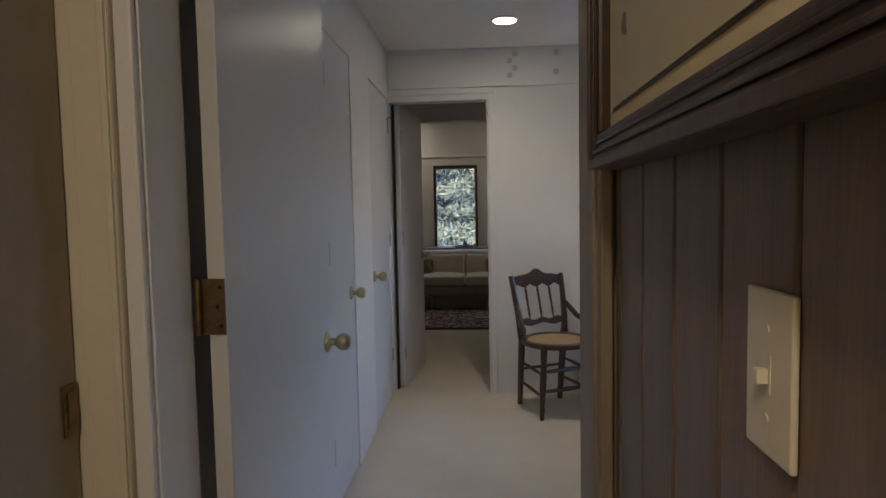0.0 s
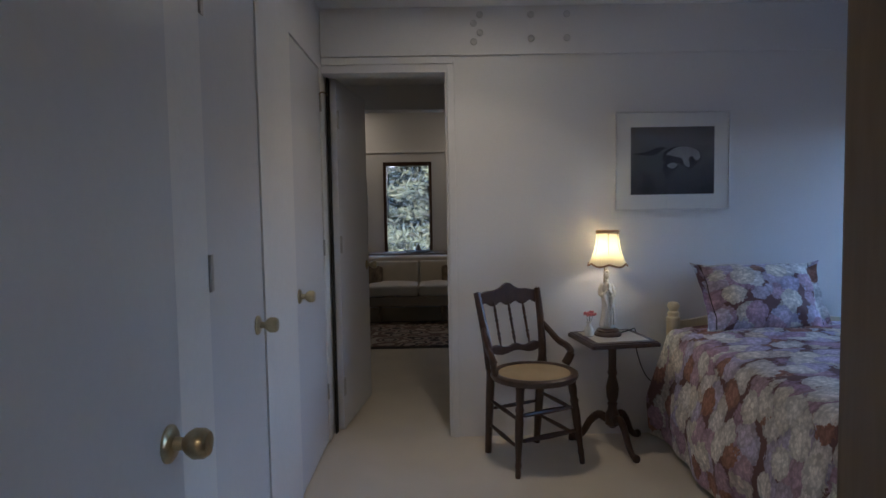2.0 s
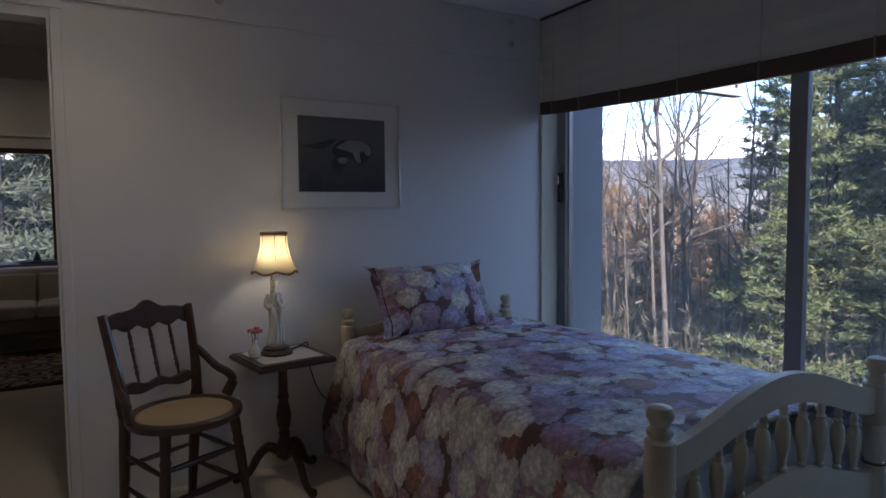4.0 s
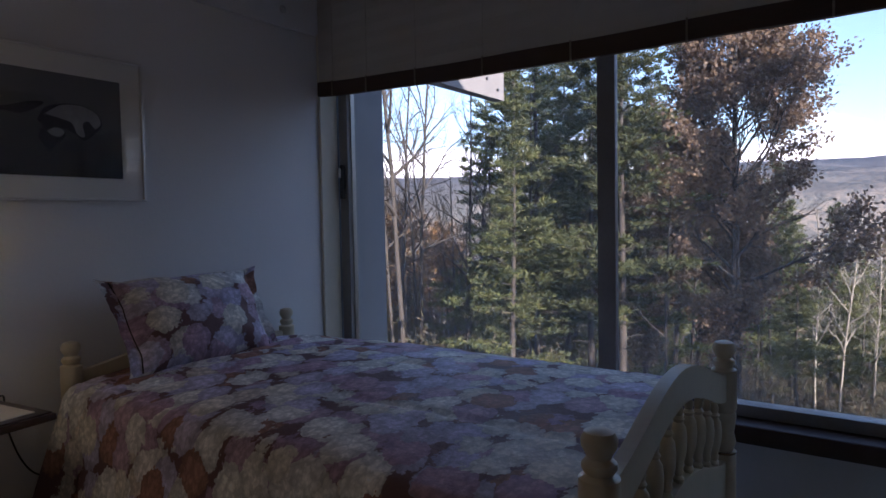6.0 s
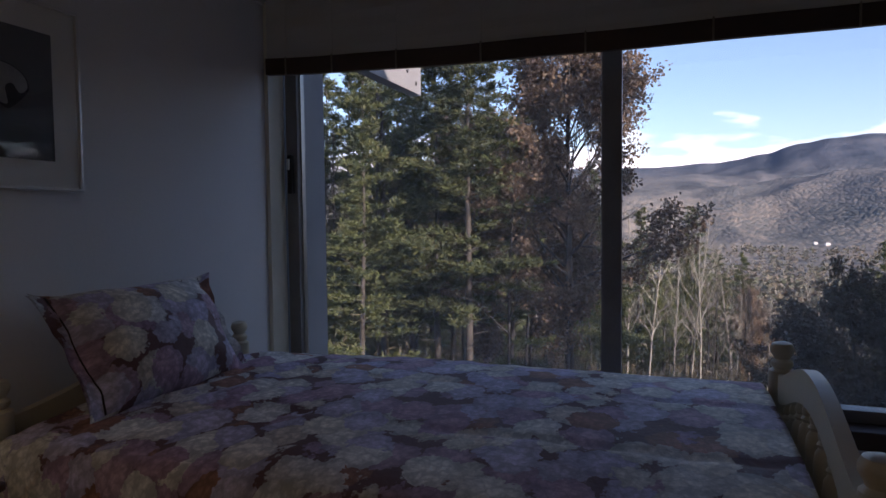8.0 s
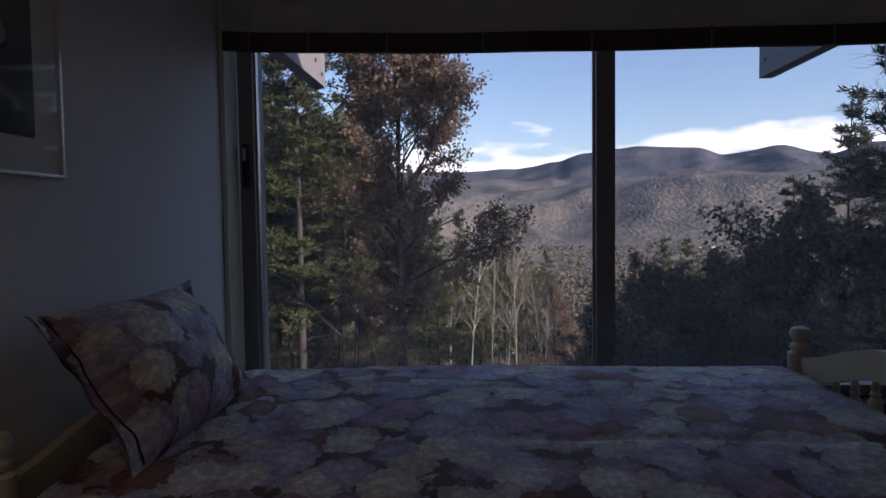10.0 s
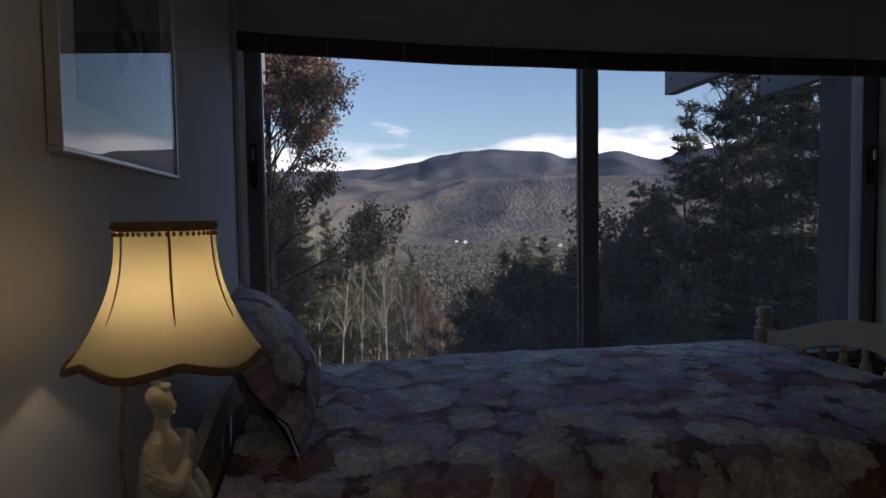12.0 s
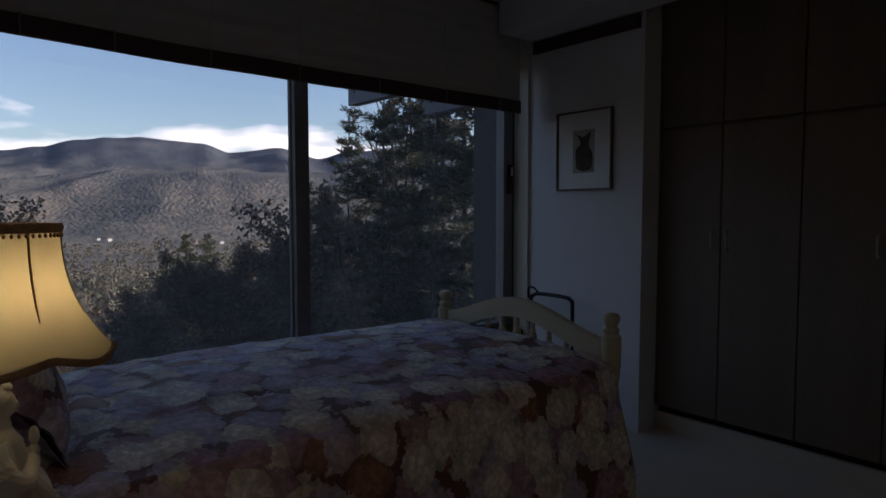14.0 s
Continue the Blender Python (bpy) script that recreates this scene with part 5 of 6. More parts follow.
# ---- far room furniture ----
sf = base("sofa", pose(0, 3.95, 0), "cream upholstered sofa with loose back cushions on low legs", "sofa")
part("frame", box(-1.15, 1.15, -0.42, 0.40, 0.20, 0.31, 0.015), SOFAWOOD, sf)
part("back", box(-1.12, 1.12, 0.22, 0.42, 0.31, 0.72, 0.05, 3), SOFA, sf)
for x0, x1 in ((-1.15, -1.02), (1.02, 1.15)):
    part("armrest", box(x0, x1, -0.40, 0.40, 0.31, 0.58, 0.04, 3), SOFA, sf)
def cushion(name, m, w, d, h, mat, parent):
    bm = box(-w / 2, w / 2, -d / 2, d / 2, 0, h, 0.035, 3)
    bmesh.ops.subdivide_edges(bm, edges=bm.edges[:], cuts=2, use_grid_fill=True)
    for v in bm.verts:
        u, q = 1 - (2 * v.co.x / w) ** 2, 1 - (2 * v.co.y / d) ** 2
        v.co.z += (0.025 if v.co.z > h / 2 else 0) * max(0, u) * max(0, q)
    bmesh.ops.transform(bm, matrix=m, verts=bm.verts)
    return part(name, bm, mat, parent, smooth=True)
for x in (-0.70, -0.10, 0.50):
    cushion("seat_cushion", pose(x - 0.02, -0.10, 0.311), 0.595, 0.62, 0.12, SOFA, sf)
    cushion("back_cushion", pose(x - 0.02, 0.14, 0.455, 76), 0.585, 0.40, 0.15, SOFA, sf)
for x in (-0.95, -0.25, 0.45, 0.95):
    part("leg", lathe([(0.012, 0), (0.018, 0.2)], 10, (x, -0.36, 0)), SOFAWOOD, sf)
TAPESTRY = shader("tapestry", (0.22, 0.17, 0.12), 0.8, vary=0.7, scale=16, fine=60, bump=0.2)
for x in (-0.42, 0.62):
    tc_ = tagged(cushion("throw_cushion", pose(x, 3.955, 0.452, 68), 0.34, 0.32, 0.09, TAPESTRY, None), "small patterned throw cushion on the sofa", "cushion", "cushions on the sofa")
RUG = bpy.data.materials.new("oriental_rug")
RUG.use_nodes = True
rn, rlk = RUG.node_tree.nodes, RUG.node_tree.links
rb = rn["Principled BSDF"]
rb.inputs["Roughness"].default_value = 0.95
r_tc, r_v, r_r = rn.new("ShaderNodeTexCoord"), rn.new("ShaderNodeTexVoronoi"), rn.new("ShaderNodeValToRGB")
r_v.inputs["Scale"].default_value = 5.5
r_r.color_ramp.interpolation = "CONSTANT"
for at, c in ((0.0, (0.36, 0.30, 0.24)), (0.30, (0.05, 0.04, 0.04)), (0.42, (0.34, 0.28, 0.22)), (0.55, (0.16, 0.10, 0.08)), (0.72, (0.42, 0.36, 0.28))):
    e = r_r.color_ramp.elements[0] if at == 0 else r_r.color_ramp.elements.new(at)
    e.color = (*c, 1)
rlk.new(r_tc.outputs["Object"], r_v.inputs["Vector"])
rlk.new(r_v.outputs["Distance"], r_r.inputs["Fac"])
rlk.new(r_r.outputs["Color"], rb.inputs["Base Color"])
rg = base("rug", pose(0.3, 2.85, 0), "patterned oriental rug with a dark border", "rug")
part("field", box(-1.42, 1.42, -0.50, 0.75, 0.004, 0.014, 0.002), RUG, rg)
part("border", box(-1.50, 1.50, -0.57, 0.82, 0.001, 0.010, 0.002), shader("rug_border", (0.035, 0.025, 0.025), 0.95, vary=0.2, bump=0.2), rg, "dark woven border")
orn = base("ornament", pose(0.16, 4.56, 0.7415), "dark cone-shaped ornament on a low dish behind the sofa", "ornament")
part("dish", lathe([(0.05, 0), (0.17, 0.012), (0.17, 0.018), (0.01, 0.016)], 24), BLACK, orn, smooth=True)
part("cone", lathe([(0.052, 0.018), (0.040, 0.03), (0.010, 0.10), (0.002, 0.125)], 16), BLACK, orn, smooth=True)
shf = tagged(part("console_shelf", box(-1.0, 1.2, 4.38, 4.733, 0.70, 0.741, 0.004), SOFAWOOD), "narrow shelf behind the sofa", "shelf")
p4 = picture("wall_mirror", pose(-0.72, 4.7485, 1.27), 0.44, 0.80, BLACK, shader("dark_glass_print", (0.02, 0.02, 0.022), 0.08, vary=0.1, bump=0), 0.02, "dark glossy framed picture on the far wall")

# ---- the rest of the house, closed; unseen southern blocks added to stop the sun ----
setting("house_sun_block_south", box(-2.8, 3.49, -10.0, -6.21, -3.0, 3.4), GREYPAINT, "unseen grey house block, added to stop the sun", "house")
setting("house_sun_block_side", box(0.80, 3.488, -6.2, -3.82, 0.0, 3.4), GREYPAINT, "unseen grey house block beside the corridor, added to stop the sun", "house")
setting("house_base", box(-2.8, 3.24, -6.2, 5.4, -4.0, -0.16), GREYPAINT, "foundation wall", "foundation")
setting("house_mass_west", box(-2.8, -0.85, -6.2, 0.1, 0.0, 2.66), GREYPAINT, "rest of the house behind the closets", "house")

# outrigger beams over the window
for by, n_, ex_, ez_ in ((0.113, 1, 5.09, 2.107), (-2.936, 2, 5.02, 2.075), (-3.74, 3, 5.00, 2.075)):
    ob_ = base("eave_beam", pose(0, by, 0), "white painted eave beam, greyed for shade, with black bolt heads", "beam", "eave beams over the window")
    part("beam_body", box(3.51, ex_, -0.045 if n_ > 1 else 0.0, 0.045 if n_ > 1 else 0.09, ez_, 2.42, 0.004), SHADEDBEAM, ob_)
    side = -0.0005 if n_ == 1 else 0.0455
    for bx, bz in ((ex_ - 0.26, 2.24), (ex_ - 0.10, 2.18)):
        t_ = bmesh.new()
        lathe([(0.014, 0), (0.013, 0.006), (0.004, 0.008)], 10, bm=t_)
        bmesh.ops.transform(t_, matrix=pose(bx, side, bz, 90 if n_ == 1 else -90), verts=t_.verts)
        part("bolt_head", t_, BLACK, ob_)

# ---- ground, valley and mountains ----
RIDGE = ((-180, 3.0), (-75, 4.0), (-45, 4.8), (-38, 5.6), (-33, 5.4), (-30.5, 5.3), (-27.8, 4.6), (-24.4, 5.4), (-20.6, 4.98), (-18, 5.75), (-13.5, 6.0), (-11.5, 5.85), (-9.0, 5.5), (-6.6, 4.75), (-3.1, 4.2), (2, 4.0), (12, 4.3), (40, 4.0), (90, 3.5), (180, 3.0))


def ridge(az):
    for (a0, e0), (a1, e1) in zip(RIDGE, RIDGE[1:]):
        if a0 <= az <= a1:
            t = (az - a0) / (a1 - a0)
            t = t * t * (3 - 2 * t)
            return e0 + (e1 - e0) * t
    return 3.0


def smooth(a, b, v):
    t = max(0.0, min(1.0, (v - a) / (b - a)))
    return t * t * (3 - 2 * t)


def ground_z(r, az):
    """Height of the land r metres from the house at a bearing in degrees, east being 0."""
    x, y = r * math.cos(radians(az)), r * math.sin(radians(az))
    near = -3.2 - 0.20 * max(0.0, min(150.0, x - 5)) + 0.6 * noise.noise((x * 0.05, y * 0.05, 0)) * smooth(6, 20, r)
    knoll = 44 * math.exp(-((az - 66) / 27) ** 2) * smooth(35, 210, r) * (1 - smooth(350, 700, r))
    valley = -62 + 7 * noise.noise((x * 0.004, y * 0.004, 4))
    z = near + knoll
    z += (valley - z) * smooth(140, 800, r)
    if r > 900:
        e = ridge(az)
        up = smooth(2050, 3600, r)
        bent = ridge(az + 5.0 * (1 - up) * noise.noise((x * 0.0009, y * 0.0009, 8.0)))
        lower = 1900 * math.tan(radians(e * 0.42))
        upper = 3600 * math.tan(radians(bent)) + 5 * noise.noise((az * 0.9, 3.3, 0))
        z += (lower - z) * smooth(1150, 2100, r)
        z += (upper - z) * up
        # rounded foothills with gullies between them
        fold = 95 * noise.noise((x * 0.0016, y * 0.0013, 1.5)) + 34 * (0.5 - abs(noise.noise((x * 0.0042, y * 0.0036, 2.5)))) + 8 * noise.noise((x * 0.012, y * 0.012, 5.5))
        z += fold * smooth(1150, 1800, r) * (1 - 0.8 * smooth(2500, 3500, r))
        if r > 3600:
            z -= (r - 3600) * 0.35
    return z


def land():
    azs = [-180 + 5 * i for i in range(23)] + [-65 + 0.34 * i for i in range(1, 383)] + [70 + 5 * i for i in range(23)]
    rs = [0.5, 3, 6] + [8 * 1.055 ** i for i in range(84)] + [760 + 24 * i for i in range(1, 119)] + [3680, 3900, 4300]
    verts, faces, mats = [], [], []
    for r in rs:
        for a in azs:
            verts.append((r * math.cos(radians(a)), r * math.sin(radians(a)), ground_z(r, a) if r > 6 else -3.4))
    n = len(azs)
    for j in range(len(rs) - 1):
        for i in range(n):
            k = (i + 1) % n
            faces.append((j * n + i, (j + 1) * n + i, (j + 1) * n + k, j * n + k))
            mats.append(1 if rs[j] > 420 else 0)
    me = bpy.data.meshes.new("ground")
    me.from_pydata(verts, [], faces)
    me.shade_smooth()
    me.polygons.foreach_set("material_index", mats)
    return me


def woods_material(name, cols, scale, haze_tint=None):
    m = bpy.data.materials.new(name)
    m.use_nodes = True
    n, l = m.node_tree.nodes, m.node_tree.links
    b = n["Principled BSDF"]
    b.inputs["Roughness"].default_value = 1.0
    b.inputs["Specular IOR Level"].default_value = 0.0
    g = n.new("ShaderNodeNewGeometry")
    vor, nz, big = n.new("ShaderNodeTexVoronoi"), n.new("ShaderNodeTexNoise"), n.new("ShaderNodeTexNoise")
    vor.inputs["Scale"].default_value = scale
    nz.inputs["Scale"].default_value, nz.inputs["Detail"].default_value = scale * 0.35, 8
    big.inputs["Scale"].default_value, big.inputs["Detail"].default_value = scale * 0.045, 5
    for t in (vor, nz, big):
        l.new(g.outputs["Position"], t.inputs["Vector"])
    ramp = n.new("ShaderNodeValToRGB")
    for k, (at, c) in enumerate(cols):
        e = ramp.color_ramp.elements[0] if k == 0 else ramp.color_ramp.elements[1] if k == 1 else ramp.color_ramp.elements.new(at)
        e.position, e.color = at, (*c, 1)
    sep = n.new("ShaderNodeSeparateColor")
    l.new(vor.outputs["Color"], sep.inputs["Color"])
    mx = n.new("ShaderNodeMath")
    mx.operation = "MULTIPLY_ADD"
    mx.inputs[1].default_value = 0.50
    l.new(sep.outputs["Red"], mx.inputs[0])
    l.new(big.outputs["Fac"], mx.inputs[2])
    mx2 = n.new("ShaderNodeMath")
    mx2.operation = "MULTIPLY_ADD"
    mx2.inputs[1].default_value = 0.55
    l.new(nz.outputs["Fac"], mx2.inputs[0])
    l.new(mx.outputs["Value"], mx2.inputs[2])
    sh = n.new("ShaderNodeMath")
    sh.operation = "SUBTRACT"
    sh.inputs[1].default_value = 0.53
    l.new(mx2.outputs["Value"], sh.inputs[0])
    l.new(sh.outputs["Value"], ramp.inputs["Fac"])
    # distance haze put into the colour: high land goes darker and bluer
    if haze_tint:
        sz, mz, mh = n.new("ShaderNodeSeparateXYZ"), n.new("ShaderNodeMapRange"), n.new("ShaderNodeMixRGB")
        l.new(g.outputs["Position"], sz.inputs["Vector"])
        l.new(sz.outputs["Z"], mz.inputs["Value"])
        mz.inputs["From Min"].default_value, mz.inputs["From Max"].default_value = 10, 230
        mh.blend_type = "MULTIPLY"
        mh.inputs["Color2"].default_value = (*haze_tint, 1)
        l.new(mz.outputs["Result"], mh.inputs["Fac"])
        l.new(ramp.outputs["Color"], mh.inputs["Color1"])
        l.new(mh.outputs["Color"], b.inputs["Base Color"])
    else:
        l.new(ramp.outputs["Color"], b.inputs["Base Color"])
    bp = n.new("ShaderNodeBump")
    bp.inputs["Strength"].default_value, bp.inputs["Distance"].default_value = 0.6, 0.4 / scale
    l.new(vor.outputs["Distance"], bp.inputs["Height"])
    bp.invert = True
    l.new(bp.outputs["Normal"], b.inputs["Normal"])
    return m


LITTER = woods_material("leaf_litter", [(0.2, (0.022, 0.018, 0.012)), (0.5, (0.055, 0.038, 0.024)), (0.8, (0.095, 0.070, 0.042))], 14.0)
# ramp lightened and blued for the valley haze, tinted again higher up
HILLS = woods_material("hazed_autumn_woods", [(0.18, (0.088, 0.098, 0.100)), (0.40, (0.135, 0.138, 0.135)), (0.60, (0.185, 0.172, 0.156)), (0.82, (0.250, 0.215, 0.180))], 0.11, (0.56, 0.68, 0.92))
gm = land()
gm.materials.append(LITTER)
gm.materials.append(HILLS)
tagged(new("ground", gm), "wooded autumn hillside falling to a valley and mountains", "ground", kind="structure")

# far woods on the slopes between
def far_woods():
    rnd = np.random.RandomState(5)
    verts, faces = [], []
    for k in range(9000):
        r = 90 * (14.0 ** rnd.rand())
        az = -62 + 128 * rnd.rand()
        if r < 150 and -8 > az > -14:
            continue
        s = (1.6 + 1.9 * rnd.rand()) * (0.8 + r / 800)
        x, y = r * math.cos(radians(az)), r * math.sin(radians(az))
        z = ground_z(r, az)
        flecks = 22
        u = rnd.normal(size=(flecks, 3))
        u /= np.linalg.norm(u, axis=1, keepdims=True)
        c = u * rnd.rand(flecks, 1) ** 0.4 * (s, s, s * 1.15) + (x, y, z + s * 0.9)
        d1 = rnd.normal(size=(flecks, 3))
        d1 *= s * 0.30 / np.linalg.norm(d1, axis=1, keepdims=True)
        d2 = np.cross(d1, rnd.normal(size=(flecks, 3)))
        d2 *= s * 0.22 / (np.linalg.norm(d2, axis=1, keepdims=True) + 1e-9)
        n0 = len(verts)
        verts.extend(np.stack((c - d1, c + d2, c + d1, c - d2), 1).reshape(-1, 3).tolist())
        faces.extend([(n0 + 4 * i, n0 + 4 * i + 1, n0 + 4 * i + 2, n0 + 4 * i + 3) for i in range(flecks)])
    me = bpy.data.meshes.new("far_woods")
    me.from_pydata(verts, [], faces)
    return me


def leaf_material(name, cols, translucent=0.25):
    m = bpy.data.materials.new(name)
    m.use_nodes = True
    n, l = m.node_tree.nodes, m.node_tree.links
    b = n["Principled BSDF"]
    b.inputs["Roughness"].default_value = 0.75
    b.inputs["Specular IOR Level"].default_value = 0.2
    g = n.new("ShaderNodeNewGeometry")
    ramp = n.new("ShaderNodeValToRGB")
    for k, c in enumerate(cols):
        at = k / (len(cols) - 1)
        e = ramp.color_ramp.elements[0] if k == 0 else ramp.color_ramp.elements[1] if k == 1 else ramp.color_ramp.elements.new(at)
        e.position, e.color = at, (*c, 1)
    l.new(g.outputs["Random Per Island"], ramp.inputs["Fac"])
    hs = n.new("ShaderNodeHueSaturation")
    oi = n.new("ShaderNodeObjectInfo")
    mr = n.new("ShaderNodeMapRange")
    mr.inputs["To Min"].default_value, mr.inputs["To Max"].default_value = 0.7, 1.25
    l.new(oi.outputs["Random"], mr.inputs["Value"])
    l.new(mr.outputs["Result"], hs.inputs["Value"])
    l.new(ramp.outputs["Color"], hs.inputs["Color"])
    l.new(hs.outputs["Color"], b.inputs["Base Color"])
    tr = n.new("ShaderNodeBsdfTranslucent")
    l.new(hs.outputs["Color"], tr.inputs["Color"])
    mx = n.new("ShaderNodeMixShader")
    mx.inputs["Fac"].default_value = translucent
    l.new(b.outputs["BSDF"], mx.inputs[1])
    l.new(tr.outputs["BSDF"], mx.inputs[2])
    l.new(mx.outputs["Shader"], n["Material Output"].inputs["Surface"])
    return m


# leaf colours lightened to carry the haze of the valley
FARWOODS = leaf_material("hazed_far_leaves", [(0.085, 0.098, 0.072), (0.145, 0.128, 0.108), (0.180, 0.142, 0.108), (0.105, 0.122, 0.080), (0.160, 0.146, 0.126)], 0.2)
fw = far_woods()
fw.materials.append(FARWOODS)
tagged(new("far_woods", fw), "distant mixed woods in late autumn colours, lightened for haze", "woods", kind="stuff")

NEEDLES = leaf_material("pine_needles", [(0.044, 0.060, 0.028), (0.076, 0.098, 0.042), (0.108, 0.126, 0.052), (0.150, 0.155, 0.066)], 0.25)
# pine needles taken darker: the shade on these trees is in the colour
SHADENEEDLES = leaf_material("shaded_pine_needles", [(0.034, 0.044, 0.030), (0.054, 0.066, 0.042), (0.078, 0.082, 0.056)], 0.25)
OAKLEAF = leaf_material("brown_oak_leaves", [(0.150, 0.115, 0.092), (0.230, 0.165, 0.122), (0.29, 0.205, 0.135), (0.24, 0.20, 0.16)], 0.45)
DULLLEAF = leaf_material("dull_leaves", [(0.080, 0.068, 0.056), (0.125, 0.100, 0.078), (0.100, 0.100, 0.072)], 0.3)
RUSTLEAF = leaf_material("rust_leaves", [(0.14, 0.075, 0.035), (0.22, 0.13, 0.065), (0.20, 0.15, 0.09)], 0.3)
BARK = shader("grey_bark", (0.050, 0.045, 0.041), 0.95, vary=0.35, scale=3, fine=30, bump=0.4)
PALEBARK = shader("pale_bark", (0.21, 0.20, 0.17), 0.9, vary=0.35, scale=4, fine=30, bump=0.3)


class Soup:
    """Vertices and faces gathered for one mesh."""

    def __init__(self):
        self.v, self.f = [], []

    def limb(self, pts, radii, seg=5):
        rings = []
        for i, p in enumerate(pts):
            d = (pts[min(i + 1, len(pts) - 1)] - pts[max(i - 1, 0)])
            d = d / (np.linalg.norm(d) + 1e-9)
            s = np.cross(d, (0.31, 0.17, 0.93))
            s = s / (np.linalg.norm(s) + 1e-9)
            t = np.cross(s, d)
            n0 = len(self.v)
            for k in range(seg):
                a = 2 * math.pi * k / seg
                self.v.append(tuple(p + radii[i] * (math.cos(a) * s + math.sin(a) * t)))
            rings.append(n0)
        for a, b in zip(rings, rings[1:]):
            for k in range(seg):
                m = (k + 1) % seg
                self.f.append((a + k, a + m, b + m, b + k))

    def blade(self, p, d, length, width, rnd):
        d = d / (np.linalg.norm(d) + 1e-9)
        s = np.cross(d, rnd.normal(size=3))
        s = s / (np.linalg.norm(s) + 1e-9) * width * 0.5
        n0 = len(self.v)
        self.v += [tuple(p - s * 0.5), tuple(p + d * length * 0.6 - s), tuple(p + d * length), tuple(p + d * length * 0.6 + s)]
        self.f.append((n0, n0 + 1, n0 + 2, n0 + 3))

    def mesh(self, name, material, smooth_=False):
        me = bpy.data.meshes.new(name)
        me.from_pydata(self.v, [], self.f)
        me.materials.append(material)
        if smooth_:
            me.shade_smooth()
        return me


def pine_meshes(seed, h, spread_, bare):
    """A tall pine: bare lower trunk, whorls of drooping boughs with tufts of needles."""
    rnd = np.random.RandomState(seed)
    wood, crown = Soup(), Soup()
    lean = rnd.normal(size=2) * 0.02
    ax = [np.array((lean[0] * z + 0.10 * math.sin(z * 0.5 + seed), lean[1] * z, z)) for z in np.linspace(0, h, 14)]
    wood.limb(ax, list(np.linspace(0.0095 * h, 0.012, 14)), 7)
    def axis(z):
        k = min(12, int(z / h * 13))
        t = z / h * 13 - k
        return ax[k] * (1 - t) + ax[k + 1] * t
    z = h * bare * 0.45
    while z < h * 0.985:
        live = z > h * bare
        for q in range(rnd.randint(3, 6)):
            a = rnd.rand() * 2 * math.pi
            f = (z / h - bare) / (1 - bare)
            ln = spread_ * (1.05 - max(0, f)) ** 0.8 * (0.55 + 0.7 * rnd.rand()) if live else spread_ * 0.45 * rnd.rand()
            if rnd.rand() < 0.12:
                continue
            p = axis(min(z, h - 0.01)) + np.array((0, 0, rnd.normal() * 0.12))
            out = np.array((math.cos(a), math.sin(a), 0.18 + 0.35 * max(0, f)))
            pts = [p, p + out * ln * 0.4, p + out * ln * 0.75 + (0, 0, -0.06 * ln), p + out * ln + (0, 0, -0.10 * ln)]
            wood.limb(pts, [0.028, 0.020, 0.012, 0.005], 3)
            if not live:
                continue
            m = int(8 + ln * 11)
            for k in range(m):
                t = 0.22 + 0.80 * rnd.rand()
                c = p + out * ln * t + np.array((0, 0, -0.10 * ln * t)) + rnd.normal(size=3) * (0.16 * ln * 0.5 + 0.05, 0.16 * ln * 0.5 + 0.05, 0.07)
                for _ in range(7):
                    d = rnd.normal(size=3) * (1, 1, 0.55) + out * 0.7 + (0, 0, 0.25)
                    crown.blade(c, d, 0.20 + 0.18 * rnd.rand(), 0.055, rnd)
        z += 0.38 + 0.30 * rnd.rand()
    return wood, crown


